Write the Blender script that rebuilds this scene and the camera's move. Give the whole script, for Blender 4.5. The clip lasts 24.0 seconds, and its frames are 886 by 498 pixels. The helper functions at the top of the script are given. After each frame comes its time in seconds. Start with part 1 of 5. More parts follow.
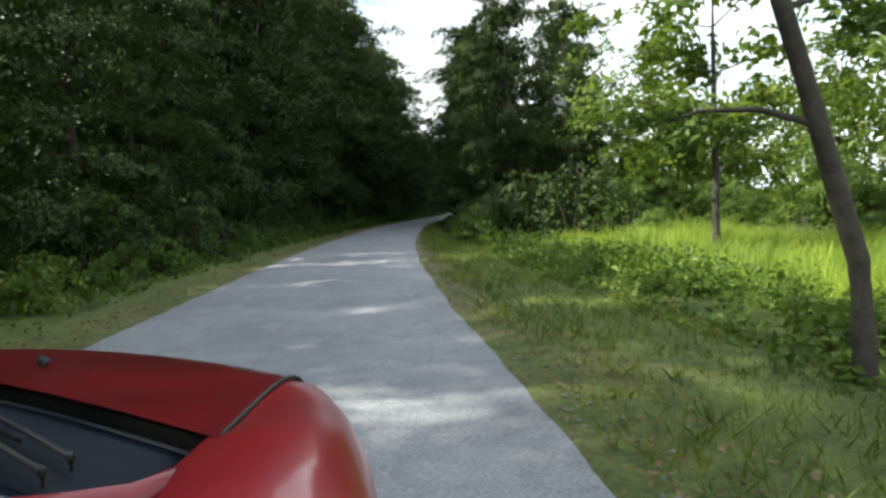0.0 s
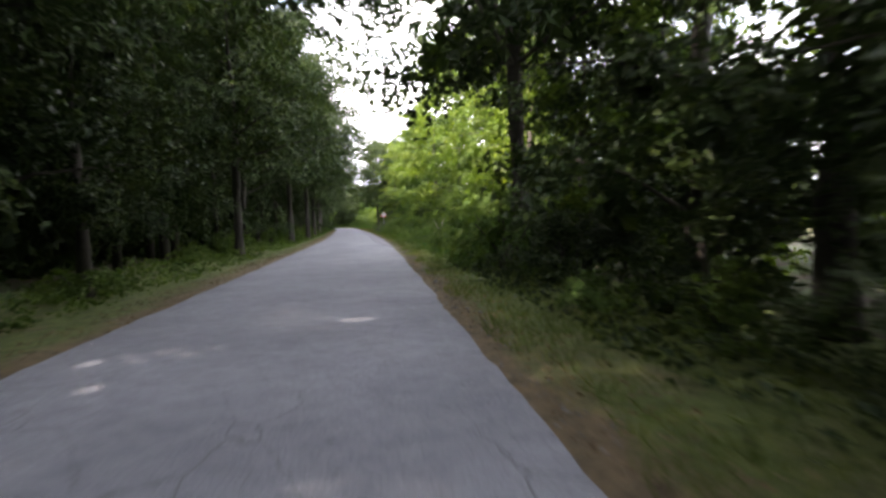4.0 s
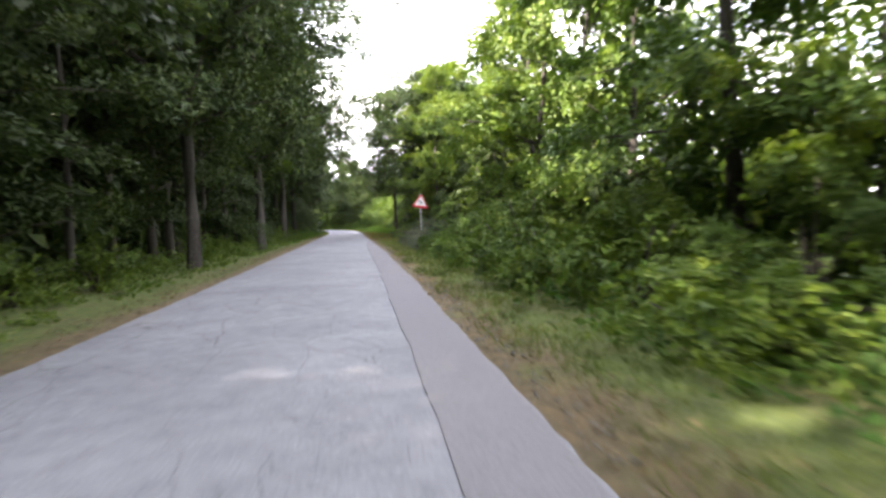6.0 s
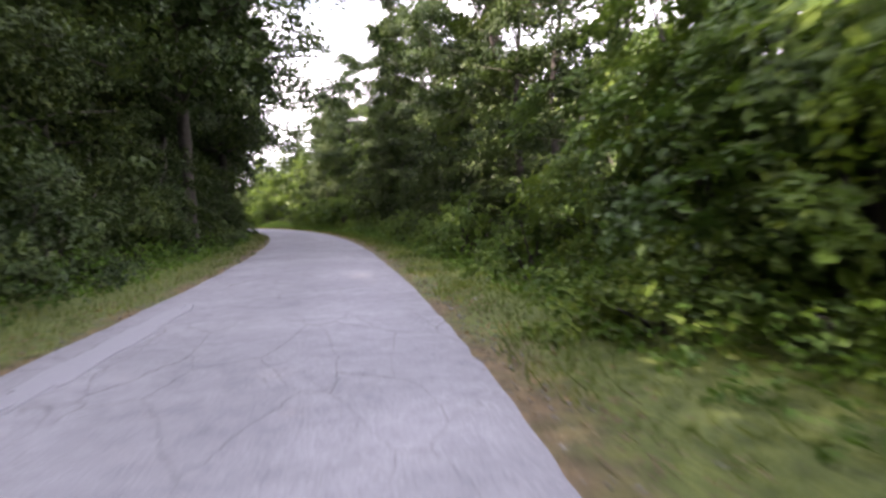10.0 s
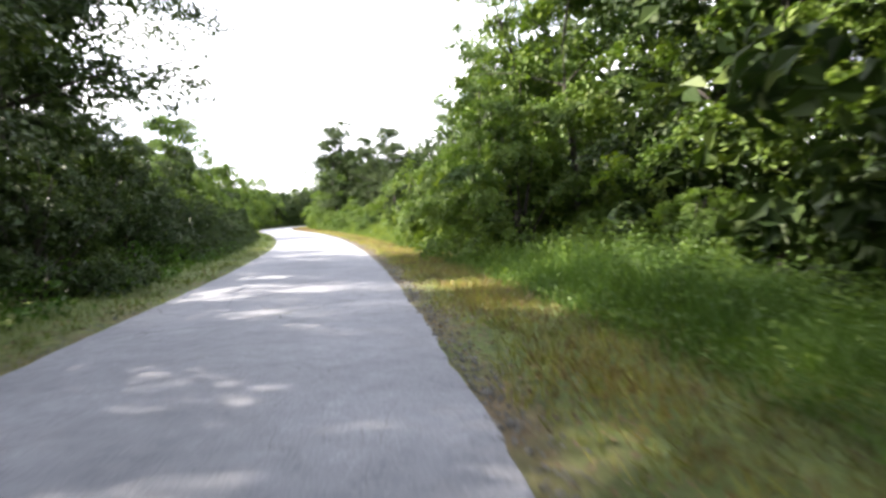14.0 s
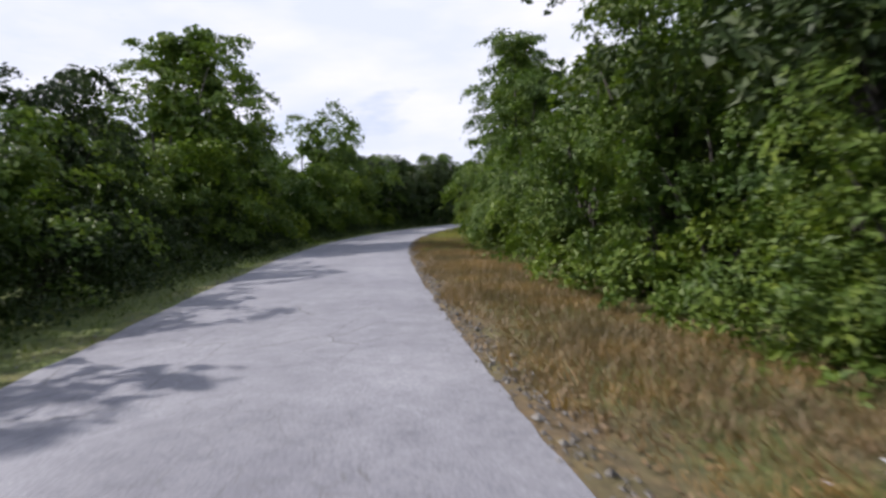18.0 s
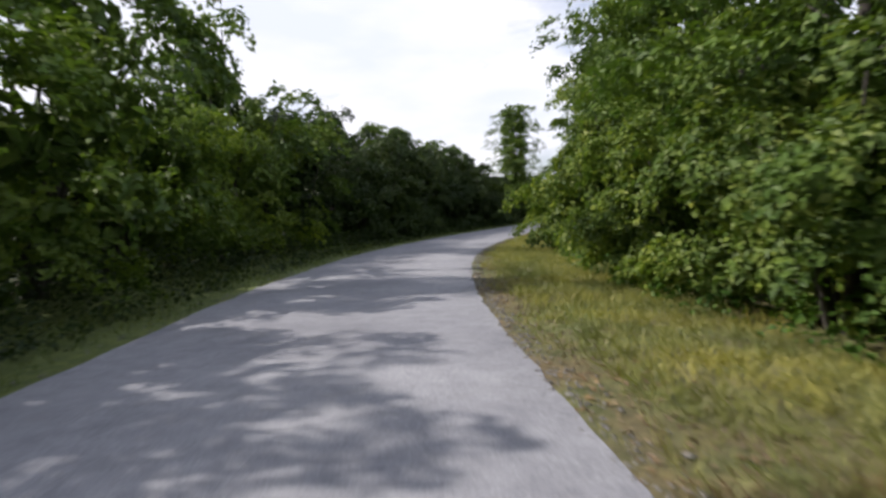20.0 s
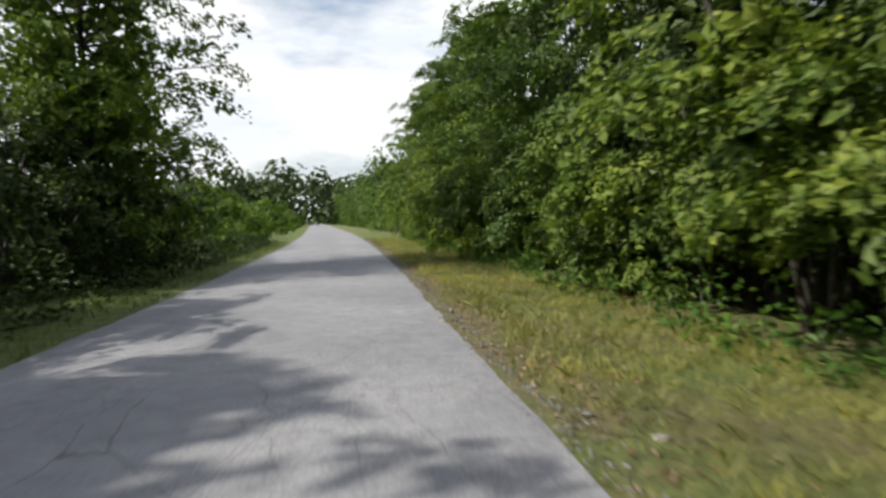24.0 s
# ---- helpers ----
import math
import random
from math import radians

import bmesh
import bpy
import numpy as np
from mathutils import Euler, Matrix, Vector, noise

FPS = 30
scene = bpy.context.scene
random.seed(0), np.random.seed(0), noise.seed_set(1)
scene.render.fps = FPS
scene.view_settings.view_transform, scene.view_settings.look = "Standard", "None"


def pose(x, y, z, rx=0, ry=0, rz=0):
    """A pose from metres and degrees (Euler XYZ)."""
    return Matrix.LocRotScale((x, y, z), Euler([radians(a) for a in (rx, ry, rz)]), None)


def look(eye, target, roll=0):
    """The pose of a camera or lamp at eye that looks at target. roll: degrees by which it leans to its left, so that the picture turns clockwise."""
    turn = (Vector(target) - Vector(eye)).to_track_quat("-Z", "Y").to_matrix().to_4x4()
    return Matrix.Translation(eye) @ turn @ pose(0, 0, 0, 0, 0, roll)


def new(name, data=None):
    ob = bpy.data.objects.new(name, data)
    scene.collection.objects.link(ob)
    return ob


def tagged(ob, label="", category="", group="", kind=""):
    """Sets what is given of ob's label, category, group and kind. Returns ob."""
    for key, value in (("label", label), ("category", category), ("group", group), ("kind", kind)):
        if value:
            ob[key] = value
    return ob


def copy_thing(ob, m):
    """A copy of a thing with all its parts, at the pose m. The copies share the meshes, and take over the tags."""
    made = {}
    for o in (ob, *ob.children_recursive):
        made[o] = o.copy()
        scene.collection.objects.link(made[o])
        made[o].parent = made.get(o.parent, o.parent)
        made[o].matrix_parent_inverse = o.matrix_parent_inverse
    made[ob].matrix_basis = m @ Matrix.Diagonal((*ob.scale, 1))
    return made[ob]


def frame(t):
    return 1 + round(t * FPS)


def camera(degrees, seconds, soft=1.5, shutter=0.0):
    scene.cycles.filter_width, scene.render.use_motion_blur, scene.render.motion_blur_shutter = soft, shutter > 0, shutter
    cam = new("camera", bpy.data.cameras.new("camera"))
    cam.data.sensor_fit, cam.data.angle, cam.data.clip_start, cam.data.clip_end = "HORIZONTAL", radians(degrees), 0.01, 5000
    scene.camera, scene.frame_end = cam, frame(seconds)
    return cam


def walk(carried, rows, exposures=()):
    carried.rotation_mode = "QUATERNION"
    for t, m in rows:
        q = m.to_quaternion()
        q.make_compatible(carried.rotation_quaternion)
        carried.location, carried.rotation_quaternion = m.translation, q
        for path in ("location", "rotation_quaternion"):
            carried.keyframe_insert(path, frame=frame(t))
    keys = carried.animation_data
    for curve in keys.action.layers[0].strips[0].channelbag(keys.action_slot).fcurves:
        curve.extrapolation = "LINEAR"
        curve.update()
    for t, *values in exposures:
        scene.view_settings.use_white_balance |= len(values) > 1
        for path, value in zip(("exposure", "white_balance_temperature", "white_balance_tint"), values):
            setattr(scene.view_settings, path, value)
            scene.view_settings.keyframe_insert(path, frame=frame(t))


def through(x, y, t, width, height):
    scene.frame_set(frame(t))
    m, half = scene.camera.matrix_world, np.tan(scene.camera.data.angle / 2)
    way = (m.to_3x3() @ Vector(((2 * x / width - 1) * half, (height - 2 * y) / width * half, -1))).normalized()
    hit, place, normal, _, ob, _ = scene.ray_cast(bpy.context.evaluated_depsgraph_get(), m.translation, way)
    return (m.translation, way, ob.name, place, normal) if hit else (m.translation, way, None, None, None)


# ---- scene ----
# Camera: fixed to a driven car, 1.09 m over the road, looking a little to the right of its heading.
EYE_HEIGHT, LEAN = 1.09, -2.4
cam = camera(70.06, 24.0, soft=2.8, shutter=0.15)
ROWS = (
    (0.0, 0.0, 0.0, -6.77, -3.54), (0.5, 0.18, 8.07, -8.95, -3.06), (1.0, 0.56, 15.98, -10.09, -3.07),
    (1.5, 1.1, 24.0, -11.17, -3.05), (2.0, 1.83, 32.4, -12.39, -3.01), (2.5, 2.81, 41.23, -13.81, -3.03),
    (3.0, 4.09, 50.52, -15.29, -3.0), (3.5, 5.66, 60.25, -16.59, -2.91), (4.0, 7.52, 70.42, -17.54, -2.7),
    (4.5, 9.56, 80.94, -17.84, -2.27), (5.0, 11.65, 91.71, -17.56, -2.45), (5.5, 13.7, 102.69, -17.19, -2.7),
    (6.0, 15.7, 113.81, -16.69, -2.69), (6.5, 17.59, 125.02, -15.98, -2.62), (7.0, 19.37, 136.29, -15.63, -2.93),
    (7.5, 21.13, 147.51, -15.72, -3.05), (8.0, 22.88, 158.61, -15.65, -2.96), (8.5, 24.54, 169.46, -15.18, -3.13),
    (9.0, 26.02, 179.93, -14.44, -3.19), (9.5, 27.28, 189.99, -13.18, -3.52), (10.0, 28.21, 199.63, -11.32, -3.41),
    (10.5, 28.79, 209.01, -9.25, -3.48), (11.0, 29.02, 218.31, -7.09, -3.32), (11.5, 28.88, 227.47, -4.69, -3.28),
    (12.0, 28.36, 236.46, -2.18, -3.34), (12.5, 27.47, 245.24, 0.26, -3.52), (13.0, 26.22, 253.79, 2.88, -3.41),
    (13.5, 24.59, 262.06, 5.92, -3.29), (14.0, 22.58, 270.01, 8.86, -3.23), (14.5, 20.31, 277.56, 10.98, -3.12),
    (15.0, 17.95, 284.63, 12.48, -3.15), (15.5, 15.51, 291.34, 13.97, -3.3), (16.0, 12.96, 297.79, 15.48, -3.42),
    (16.5, 10.32, 304.06, 16.79, -3.29), (17.0, 7.56, 310.18, 18.19, -3.18), (17.5, 4.82, 315.89, 19.57, -3.24),
    (18.0, 2.27, 320.92, 20.49, -3.4), (18.5, -0.25, 325.77, 20.73, -3.26), (19.0, -2.91, 330.96, 19.91, -3.18),
    (19.5, -5.59, 336.55, 17.55, -3.13), (20.0, -8.1, 342.63, 13.47, -3.09), (20.5, -10.16, 349.14, 7.99, -3.04),
    (21.0, -11.58, 355.91, 2.34, -3.37), (21.5, -12.37, 362.71, -2.45, -3.17), (22.0, -12.65, 369.3, -6.07, -2.56),
    (22.5, -12.58, 375.82, -8.51, -2.9), (23.0, -12.28, 382.41, -10.08, -3.02), (23.5, -11.85, 389.0, -10.78, -3.16),
    (24.0, -11.4, 395.52, -10.59, -3.07),
)  # seconds, x, y, yaw, pitch


def car_pose(x, y, yaw, pitch):
    a, b = radians(yaw), radians(pitch)
    ahead = Vector((-math.sin(a) * math.cos(b), math.cos(a) * math.cos(b), math.sin(b)))
    eye = Vector((x, y, EYE_HEIGHT))
    return look(eye, eye + ahead, LEAN)


START = car_pose(*ROWS[0][1:])  # at rest for the first instant
walk(cam, [(0.0, START), (0.034, START)] + [(t, car_pose(x, y, yaw, pitch)) for t, x, y, yaw, pitch in ROWS[1:]],
     exposures=[(0.0, 0.95, 6450, 1), (1.0, 1.8, 6600, 27), (2.0, 2.3, 6950, 26), (5.0, 2.65, 6650, 16), (6.0, 2.9, 6750, 18), (7.0, 2.9, 6650, 18), (8.0, 2.75, 6850, 13),
               (9.0, 2.8, 6700, 17), (10.0, 2.4, 6750, 28), (13.0, 2.75, 6850, 22), (14.0, 1.95, 6500, 14), (15.0, 0.15, 6200, 12), (16.0, 0.05, 6100, 12), (17.0, -0.1, 6050, 13),
               (18.0, 0.0, 6000, 19), (21.0, 0.1, 6400, 13), (22.0, 0.05, 6500, 10), (23.0, -0.4, 6500, 9), (24.0, 0.1, 6500, 9)])

# Road alignment: station in metres along the driven line, heading in degrees.
HEADING = (
    (-60, 0.0), (0, 0.0), (15, -3.2), (30, -5.2), (45, -7.6), (60, -9.8),
    (75, -11.0), (90, -10.9), (105, -10.4), (120, -9.6), (135, -8.9), (150, -9.0),
    (165, -8.7), (180, -7.8), (195, -5.9), (210, -2.8), (225, 0.8), (240, 4.9),
    (255, 9.3), (270, 14.7), (285, 18.6), (300, 21.8), (315, 24.8), (330, 27.5),
    (345, 24.4), (360, 13.6), (375, 2.7), (390, -2.9), (405, -3.8), (420, -2.2),
    (440, -0.5), (460, 0.8), (620, 1.0),
)


# ---- world, sun ----
SUN_AWAY = Vector((-0.97, -0.15, 0.83)).normalized()  # towards the sun
world = bpy.data.worlds.new("sky")
scene.world = world
world.use_nodes = True
wn, wl = world.node_tree.nodes, world.node_tree.links
back = wn["Background"]
sky = wn.new("ShaderNodeTexSky")
sky.sky_type = "NISHITA"
sky.sun_disc = False
sky.sun_elevation = math.asin(SUN_AWAY.z)
sky.sun_rotation = math.atan2(SUN_AWAY.x, SUN_AWAY.y)
sky.air_density, sky.dust_density = 1.0, 2.0
coord = wn.new("ShaderNodeTexCoord")
stretch = wn.new("ShaderNodeMapping")
stretch.inputs["Scale"].default_value = (1.6, 1.6, 5.0)
cloud = wn.new("ShaderNodeTexNoise")
cloud.inputs["Scale"].default_value, cloud.inputs["Detail"].default_value = 1.7, 7.0
cloud.inputs["Roughness"].default_value = 0.55
cover = wn.new("ShaderNodeValToRGB")
cover.color_ramp.elements[0].position, cover.color_ramp.elements[1].position = 0.27, 0.45
shade = wn.new("ShaderNodeTexNoise")
shade.inputs["Scale"].default_value, shade.inputs["Detail"].default_value = 2.6, 5.0
tone = wn.new("ShaderNodeValToRGB")
tone.color_ramp.elements[0].position, tone.color_ramp.elements[1].position = 0.36, 0.6
tone.color_ramp.elements[0].color = (17.6, 18.6, 20.2, 1)
tone.color_ramp.elements[1].color = (21.0, 21.0, 21.0, 1)
blend = wn.new("ShaderNodeMix")
blend.data_type = "RGBA"
wl.new(coord.outputs["Generated"], stretch.inputs["Vector"])
wl.new(stretch.outputs["Vector"], cloud.inputs["Vector"])
wl.new(stretch.outputs["Vector"], shade.inputs["Vector"])
wl.new(cloud.outputs["Fac"], cover.inputs["Fac"])
wl.new(shade.outputs["Fac"], tone.inputs["Fac"])
split_dir, high_sky, thin = wn.new("ShaderNodeSeparateXYZ"), wn.new("ShaderNodeMapRange"), wn.new("ShaderNodeMath")
high_sky.inputs["From Min"].default_value, high_sky.inputs["From Max"].default_value = 0.38, 0.72
high_sky.inputs["To Min"].default_value, high_sky.inputs["To Max"].default_value = 1.0, 0.5
thin.operation = "MULTIPLY"
wl.new(coord.outputs["Generated"], split_dir.inputs["Vector"])
wl.new(split_dir.outputs["Z"], high_sky.inputs["Value"])
wl.new(cover.outputs["Color"], thin.inputs[0])
wl.new(high_sky.outputs["Result"], thin.inputs[1])
wl.new(thin.outputs["Value"], blend.inputs["Factor"])
clear = wn.new("ShaderNodeMix")
clear.data_type, clear.blend_type = "RGBA", "MULTIPLY"
clear.inputs[0].default_value, clear.inputs[7].default_value = 1.0, (3.0, 3.0, 3.0, 1)
wl.new(sky.outputs["Color"], clear.inputs[6])
wl.new(clear.outputs[2], blend.inputs[6])
wl.new(tone.outputs["Color"], blend.inputs[7])
wl.new(blend.outputs[2], back.inputs["Color"])
back.inputs["Strength"].default_value = 0.048
sun = new("sun", bpy.data.lights.new("sun", "SUN"))
sun.data.energy, sun.data.angle, sun.data.color = 5.0, radians(0.9), (1.0, 0.93, 0.80)
sun.matrix_basis = look((0, 0, 60), Vector((0, 0, 60)) - SUN_AWAY)


# ---- materials ----
def material(name, rough=0.8, metal=0.0):
    m = bpy.data.materials.new(name)
    m.use_nodes = True
    n = m.node_tree.nodes["Principled BSDF"]
    n.inputs["Roughness"].default_value, n.inputs["Metallic"].default_value = rough, metal
    return m, m.node_tree.nodes, m.node_tree.links, n


def noise_node(nodes, links, scale, detail=4.0, rough=0.55, where="Object"):
    c, n = nodes.new("ShaderNodeTexCoord"), nodes.new("ShaderNodeTexNoise")
    n.inputs["Scale"].default_value, n.inputs["Detail"].default_value = scale, detail
    n.inputs["Roughness"].default_value = rough
    links.new(c.outputs[where], n.inputs["Vector"])
    return n


def ramp(nodes, links, source, stops):
    r = nodes.new("ShaderNodeValToRGB")
    while len(r.color_ramp.elements) < len(stops):
        r.color_ramp.elements.new(0.5)
    for e, (p, c) in zip(r.color_ramp.elements, stops):
        e.position, e.color = p, (*c, 1)
    links.new(source, r.inputs["Fac"])
    return r.outputs["Color"]


def mixed(nodes, links, fac, a, b, how="MIX"):
    x = nodes.new("ShaderNodeMix")
    x.data_type, x.blend_type = "RGBA", how
    for src, slot in ((fac, 0), (a, 6), (b, 7)):
        if isinstance(src, bpy.types.NodeSocket):
            links.new(src, x.inputs[slot])
        else:
            x.inputs[slot].default_value = src if slot == 0 else (*src, 1)
    return x.outputs[2]


def bumped(nodes, links, bsdf, height, strength, distance=0.02):
    b = nodes.new("ShaderNodeBump")
    b.inputs["Strength"].default_value, b.inputs["Distance"].default_value = strength, distance
    links.new(height, b.inputs["Height"])
    links.new(b.outputs["Normal"], bsdf.inputs["Normal"])


def leaf_material(name, dark, mid, light, through=0.24):
    m, n, l, p = material(name, 0.55)
    p.inputs["Specular IOR Level"].default_value = 0.3
    geo, info = n.new("ShaderNodeNewGeometry"), n.new("ShaderNodeObjectInfo")
    low = tuple(b + 0.5 * (a - b) for a, b in zip(dark, mid))
    high = tuple(b + 0.5 * (a - b) for a, b in zip(light, mid))
    leaf = ramp(n, l, geo.outputs["Random Per Island"], ((0.0, low), (0.5, mid), (1.0, high)))
    tint = ramp(n, l, info.outputs["Random"], ((0.0, (0.75, 0.85, 0.8)), (0.5, (1, 1, 1)), (1.0, (1.10, 1.08, 0.90))))
    c = mixed(n, l, 1.0, leaf, tint, "MULTIPLY")
    blot = noise_node(n, l, 0.9, 3.0)
    c = mixed(n, l, 1.0, c, ramp(n, l, blot.outputs["Fac"], ((0.32, (0.58, 0.66, 0.7)), (0.5, (1, 1, 1)), (0.68, (1.45, 1.32, 1.0)))), "MULTIPLY")
    l.new(c, p.inputs["Base Color"])
    t, mix = n.new("ShaderNodeBsdfTranslucent"), n.new("ShaderNodeMixShader")
    warm = mixed(n, l, 1.0, c, (1.25, 1.35, 0.6), "MULTIPLY")
    l.new(warm, t.inputs["Color"])
    mix.inputs["Fac"].default_value = through
    l.new(p.outputs["BSDF"], mix.inputs[1])
    l.new(t.outputs["BSDF"], mix.inputs[2])
    l.new(mix.outputs["Shader"], n["Material Output"].inputs["Surface"])
    return m


# Shade of forest interior and backlit hedges is put into this darkened leaf colour.
leaf_woods_shaded = leaf_material("leaf_woods_shaded", (0.015, 0.030, 0.008), (0.036, 0.064, 0.015), (0.080, 0.108, 0.024), 0.12)
leaf_bush = leaf_material("leaf_bush", (0.036, 0.072, 0.014), (0.092, 0.152, 0.028), (0.175, 0.228, 0.046), 0.22)
leaf_light = leaf_material("leaf_light", (0.052, 0.086, 0.016), (0.110, 0.165, 0.032), (0.195, 0.245, 0.058), 0.42)
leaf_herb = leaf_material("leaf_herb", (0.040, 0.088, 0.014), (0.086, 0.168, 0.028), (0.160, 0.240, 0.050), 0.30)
leaf_grass = leaf_material("leaf_grass", (0.052, 0.085, 0.014), (0.110, 0.152, 0.028), (0.235, 0.238, 0.080), 0.25)
# The clearing's sunlight is put into this brightened leaf colour.
leaf_meadow_sunlit = leaf_material("leaf_meadow_sunlit", (0.110, 0.175, 0.028), (0.230, 0.320, 0.055), (0.360, 0.420, 0.120), 0.4)
leaf_dry = leaf_material("leaf_dry", (0.120, 0.086, 0.038), (0.235, 0.160, 0.084), (0.360, 0.270, 0.156), 0.2)
leaf_nettle = leaf_material("leaf_nettle", (0.060, 0.105, 0.022), (0.115, 0.190, 0.040), (0.20, 0.28, 0.070), 0.3)
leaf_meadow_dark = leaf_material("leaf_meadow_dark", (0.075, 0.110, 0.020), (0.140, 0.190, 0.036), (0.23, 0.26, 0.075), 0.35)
leaf_hazel = leaf_material("leaf_hazel", (0.020, 0.045, 0.008), (0.105, 0.165, 0.030), (0.30, 0.34, 0.085), 0.3)
leaf_verge = leaf_material("leaf_verge", (0.130, 0.146, 0.034), (0.250, 0.250, 0.076), (0.400, 0.365, 0.160), 0.25)
leaf_dead = leaf_material("leaf_dead", (0.10, 0.065, 0.035), (0.20, 0.135, 0.075), (0.34, 0.26, 0.16), 0.15)

bark, bn, bl, bp = material("bark", 0.9)
streak = noise_node(bn, bl, 9.0, 6.0, 0.7)
bl.new(ramp(bn, bl, streak.outputs["Fac"], ((0.3, (0.030, 0.026, 0.022)), (0.6, (0.062, 0.055, 0.046)), (0.8, (0.125, 0.12, 0.105)))), bp.inputs["Base Color"])
bumped(bn, bl, bp, streak.outputs["Fac"], 0.7, 0.03)
pale_bark, bn, bl, bp = material("pale_bark", 0.85)
streak = noise_node(bn, bl, 7.0, 6.0, 0.7)
bl.new(ramp(bn, bl, streak.outputs["Fac"], ((0.3, (0.16, 0.14, 0.11)), (0.7, (0.45, 0.42, 0.34)))), bp.inputs["Base Color"])
bumped(bn, bl, bp, streak.outputs["Fac"], 0.6, 0.02)

asphalt, an, al, ap = material("asphalt", 0.82)
grit = noise_node(an, al, 55.0, 6.0, 0.75)
patchy = noise_node(an, al, 0.55, 5.0, 0.6)
c = ramp(an, al, grit.outputs["Fac"], ((0.28, (0.150, 0.152, 0.168)), (0.5, (0.262, 0.265, 0.290)), (0.72, (0.42, 0.422, 0.45))))
c = mixed(an, al, 1.0, c, ramp(an, al, patchy.outputs["Fac"], ((0.32, (0.78, 0.78, 0.80)), (0.62, (1.06, 1.06, 1.05)))), "MULTIPLY")
tracks = an.new("ShaderNodeAttribute")
tracks.attribute_name = "wear"
c = mixed(an, al, 1.0, c, tracks.outputs["Color"], "MULTIPLY")
warp = noise_node(an, al, 1.3, 4.0)
tc, vor = an.new("ShaderNodeTexCoord"), an.new("ShaderNodeTexVoronoi")
moved = mixed(an, al, 0.25, tc.outputs["Object"], warp.outputs["Color"], "ADD")
vor.feature = "DISTANCE_TO_EDGE"
vor.inputs["Scale"].default_value = 1.5
long = an.new("ShaderNodeMapping")
long.inputs["Scale"].default_value = (1.0, 0.34, 1.0)
al.new(moved, long.inputs["Vector"])
al.new(long.outputs["Vector"], vor.inputs["Vector"])
crack = ramp(an, al, vor.outputs["Distance"], ((0.0, (1, 1, 1)), (0.008, (0, 0, 0))))
where = noise_node(an, al, 0.16, 3.0)
crack = mixed(an, al, 1.0, crack, ramp(an, al, where.outputs["Fac"], ((0.47, (0, 0, 0)), (0.58, (1, 1, 1)))), "MULTIPLY")
c = mixed(an, al, crack, c, (0.10, 0.098, 0.095))
fine_vor = an.new("ShaderNodeTexVoronoi")
fine_vor.feature = "DISTANCE_TO_EDGE"
fine_vor.inputs["Scale"].default_value = 4.6
al.new(moved, fine_vor.inputs["Vector"])
craze = ramp(an, al, fine_vor.outputs["Distance"], ((0.0, (1, 1, 1)), (0.02, (0, 0, 0))))
worn = noise_node(an, al, 0.45, 4.0, 0.6)
craze = mixed(an, al, 1.0, craze, ramp(an, al, worn.outputs["Fac"], ((0.50, (0, 0, 0)), (0.60, (0.8, 0.8, 0.8)))), "MULTIPLY")
c = mixed(an, al, craze, c, (0.13, 0.128, 0.125))
mottle = noise_node(an, al, 4.5, 6.0, 0.7)
c = mixed(an, al, 1.0, c, ramp(an, al, mottle.outputs["Fac"], ((0.3, (0.80, 0.80, 0.81)), (0.5, (1, 1, 1)), (0.7, (1.15, 1.15, 1.14)))), "MULTIPLY")
al.new(c, ap.inputs["Base Color"])
bumped(an, al, ap, grit.outputs["Fac"], 0.35, 0.01)

asphalt_dark, an, al, ap = material("asphalt_dark", 0.85)
grit = noise_node(an, al, 60.0, 6.0, 0.75)
al.new(ramp(an, al, grit.outputs["Fac"], ((0.3, (0.14, 0.135, 0.145)), (0.7, (0.30, 0.285, 0.31)))), ap.inputs["Base Color"])
bumped(an, al, ap, grit.outputs["Fac"], 0.5, 0.01)

tar, an, al, ap = material("tar", 0.8)
grit = noise_node(an, al, 40.0, 6.0, 0.75)
al.new(ramp(an, al, grit.outputs["Fac"], ((0.3, (0.115, 0.115, 0.122)), (0.7, (0.265, 0.265, 0.28)))), ap.inputs["Base Color"])
bumped(an, al, ap, grit.outputs["Fac"], 0.5, 0.01)
patch_pale, an, al, ap = material("patch_pale", 0.8)
grit = noise_node(an, al, 50.0, 6.0, 0.7)
al.new(ramp(an, al, grit.outputs["Fac"], ((0.3, (0.22, 0.225, 0.25)), (0.7, (0.36, 0.365, 0.395)))), ap.inputs["Base Color"])

soil, gn, gl, gp = material("soil", 0.95)
fine, wide = noise_node(gn, gl, 22.0, 6.0, 0.7), noise_node(gn, gl, 1.1, 5.0)
floor_c = ramp(gn, gl, fine.outputs["Fac"], ((0.3, (0.03, 0.024, 0.014)), (0.55, (0.075, 0.055, 0.032)), (0.8, (0.13, 0.095, 0.055))))
moss_c = ramp(gn, gl, fine.outputs["Fac"], ((0.3, (0.03, 0.05, 0.012)), (0.7, (0.09, 0.13, 0.03))))
gl.new(mixed(gn, gl, ramp(gn, gl, wide.outputs["Fac"], ((0.42, (0, 0, 0)), (0.6, (1, 1, 1)))), floor_c, moss_c), gp.inputs["Base Color"])
bumped(gn, gl, gp, fine.outputs["Fac"], 0.8, 0.05)

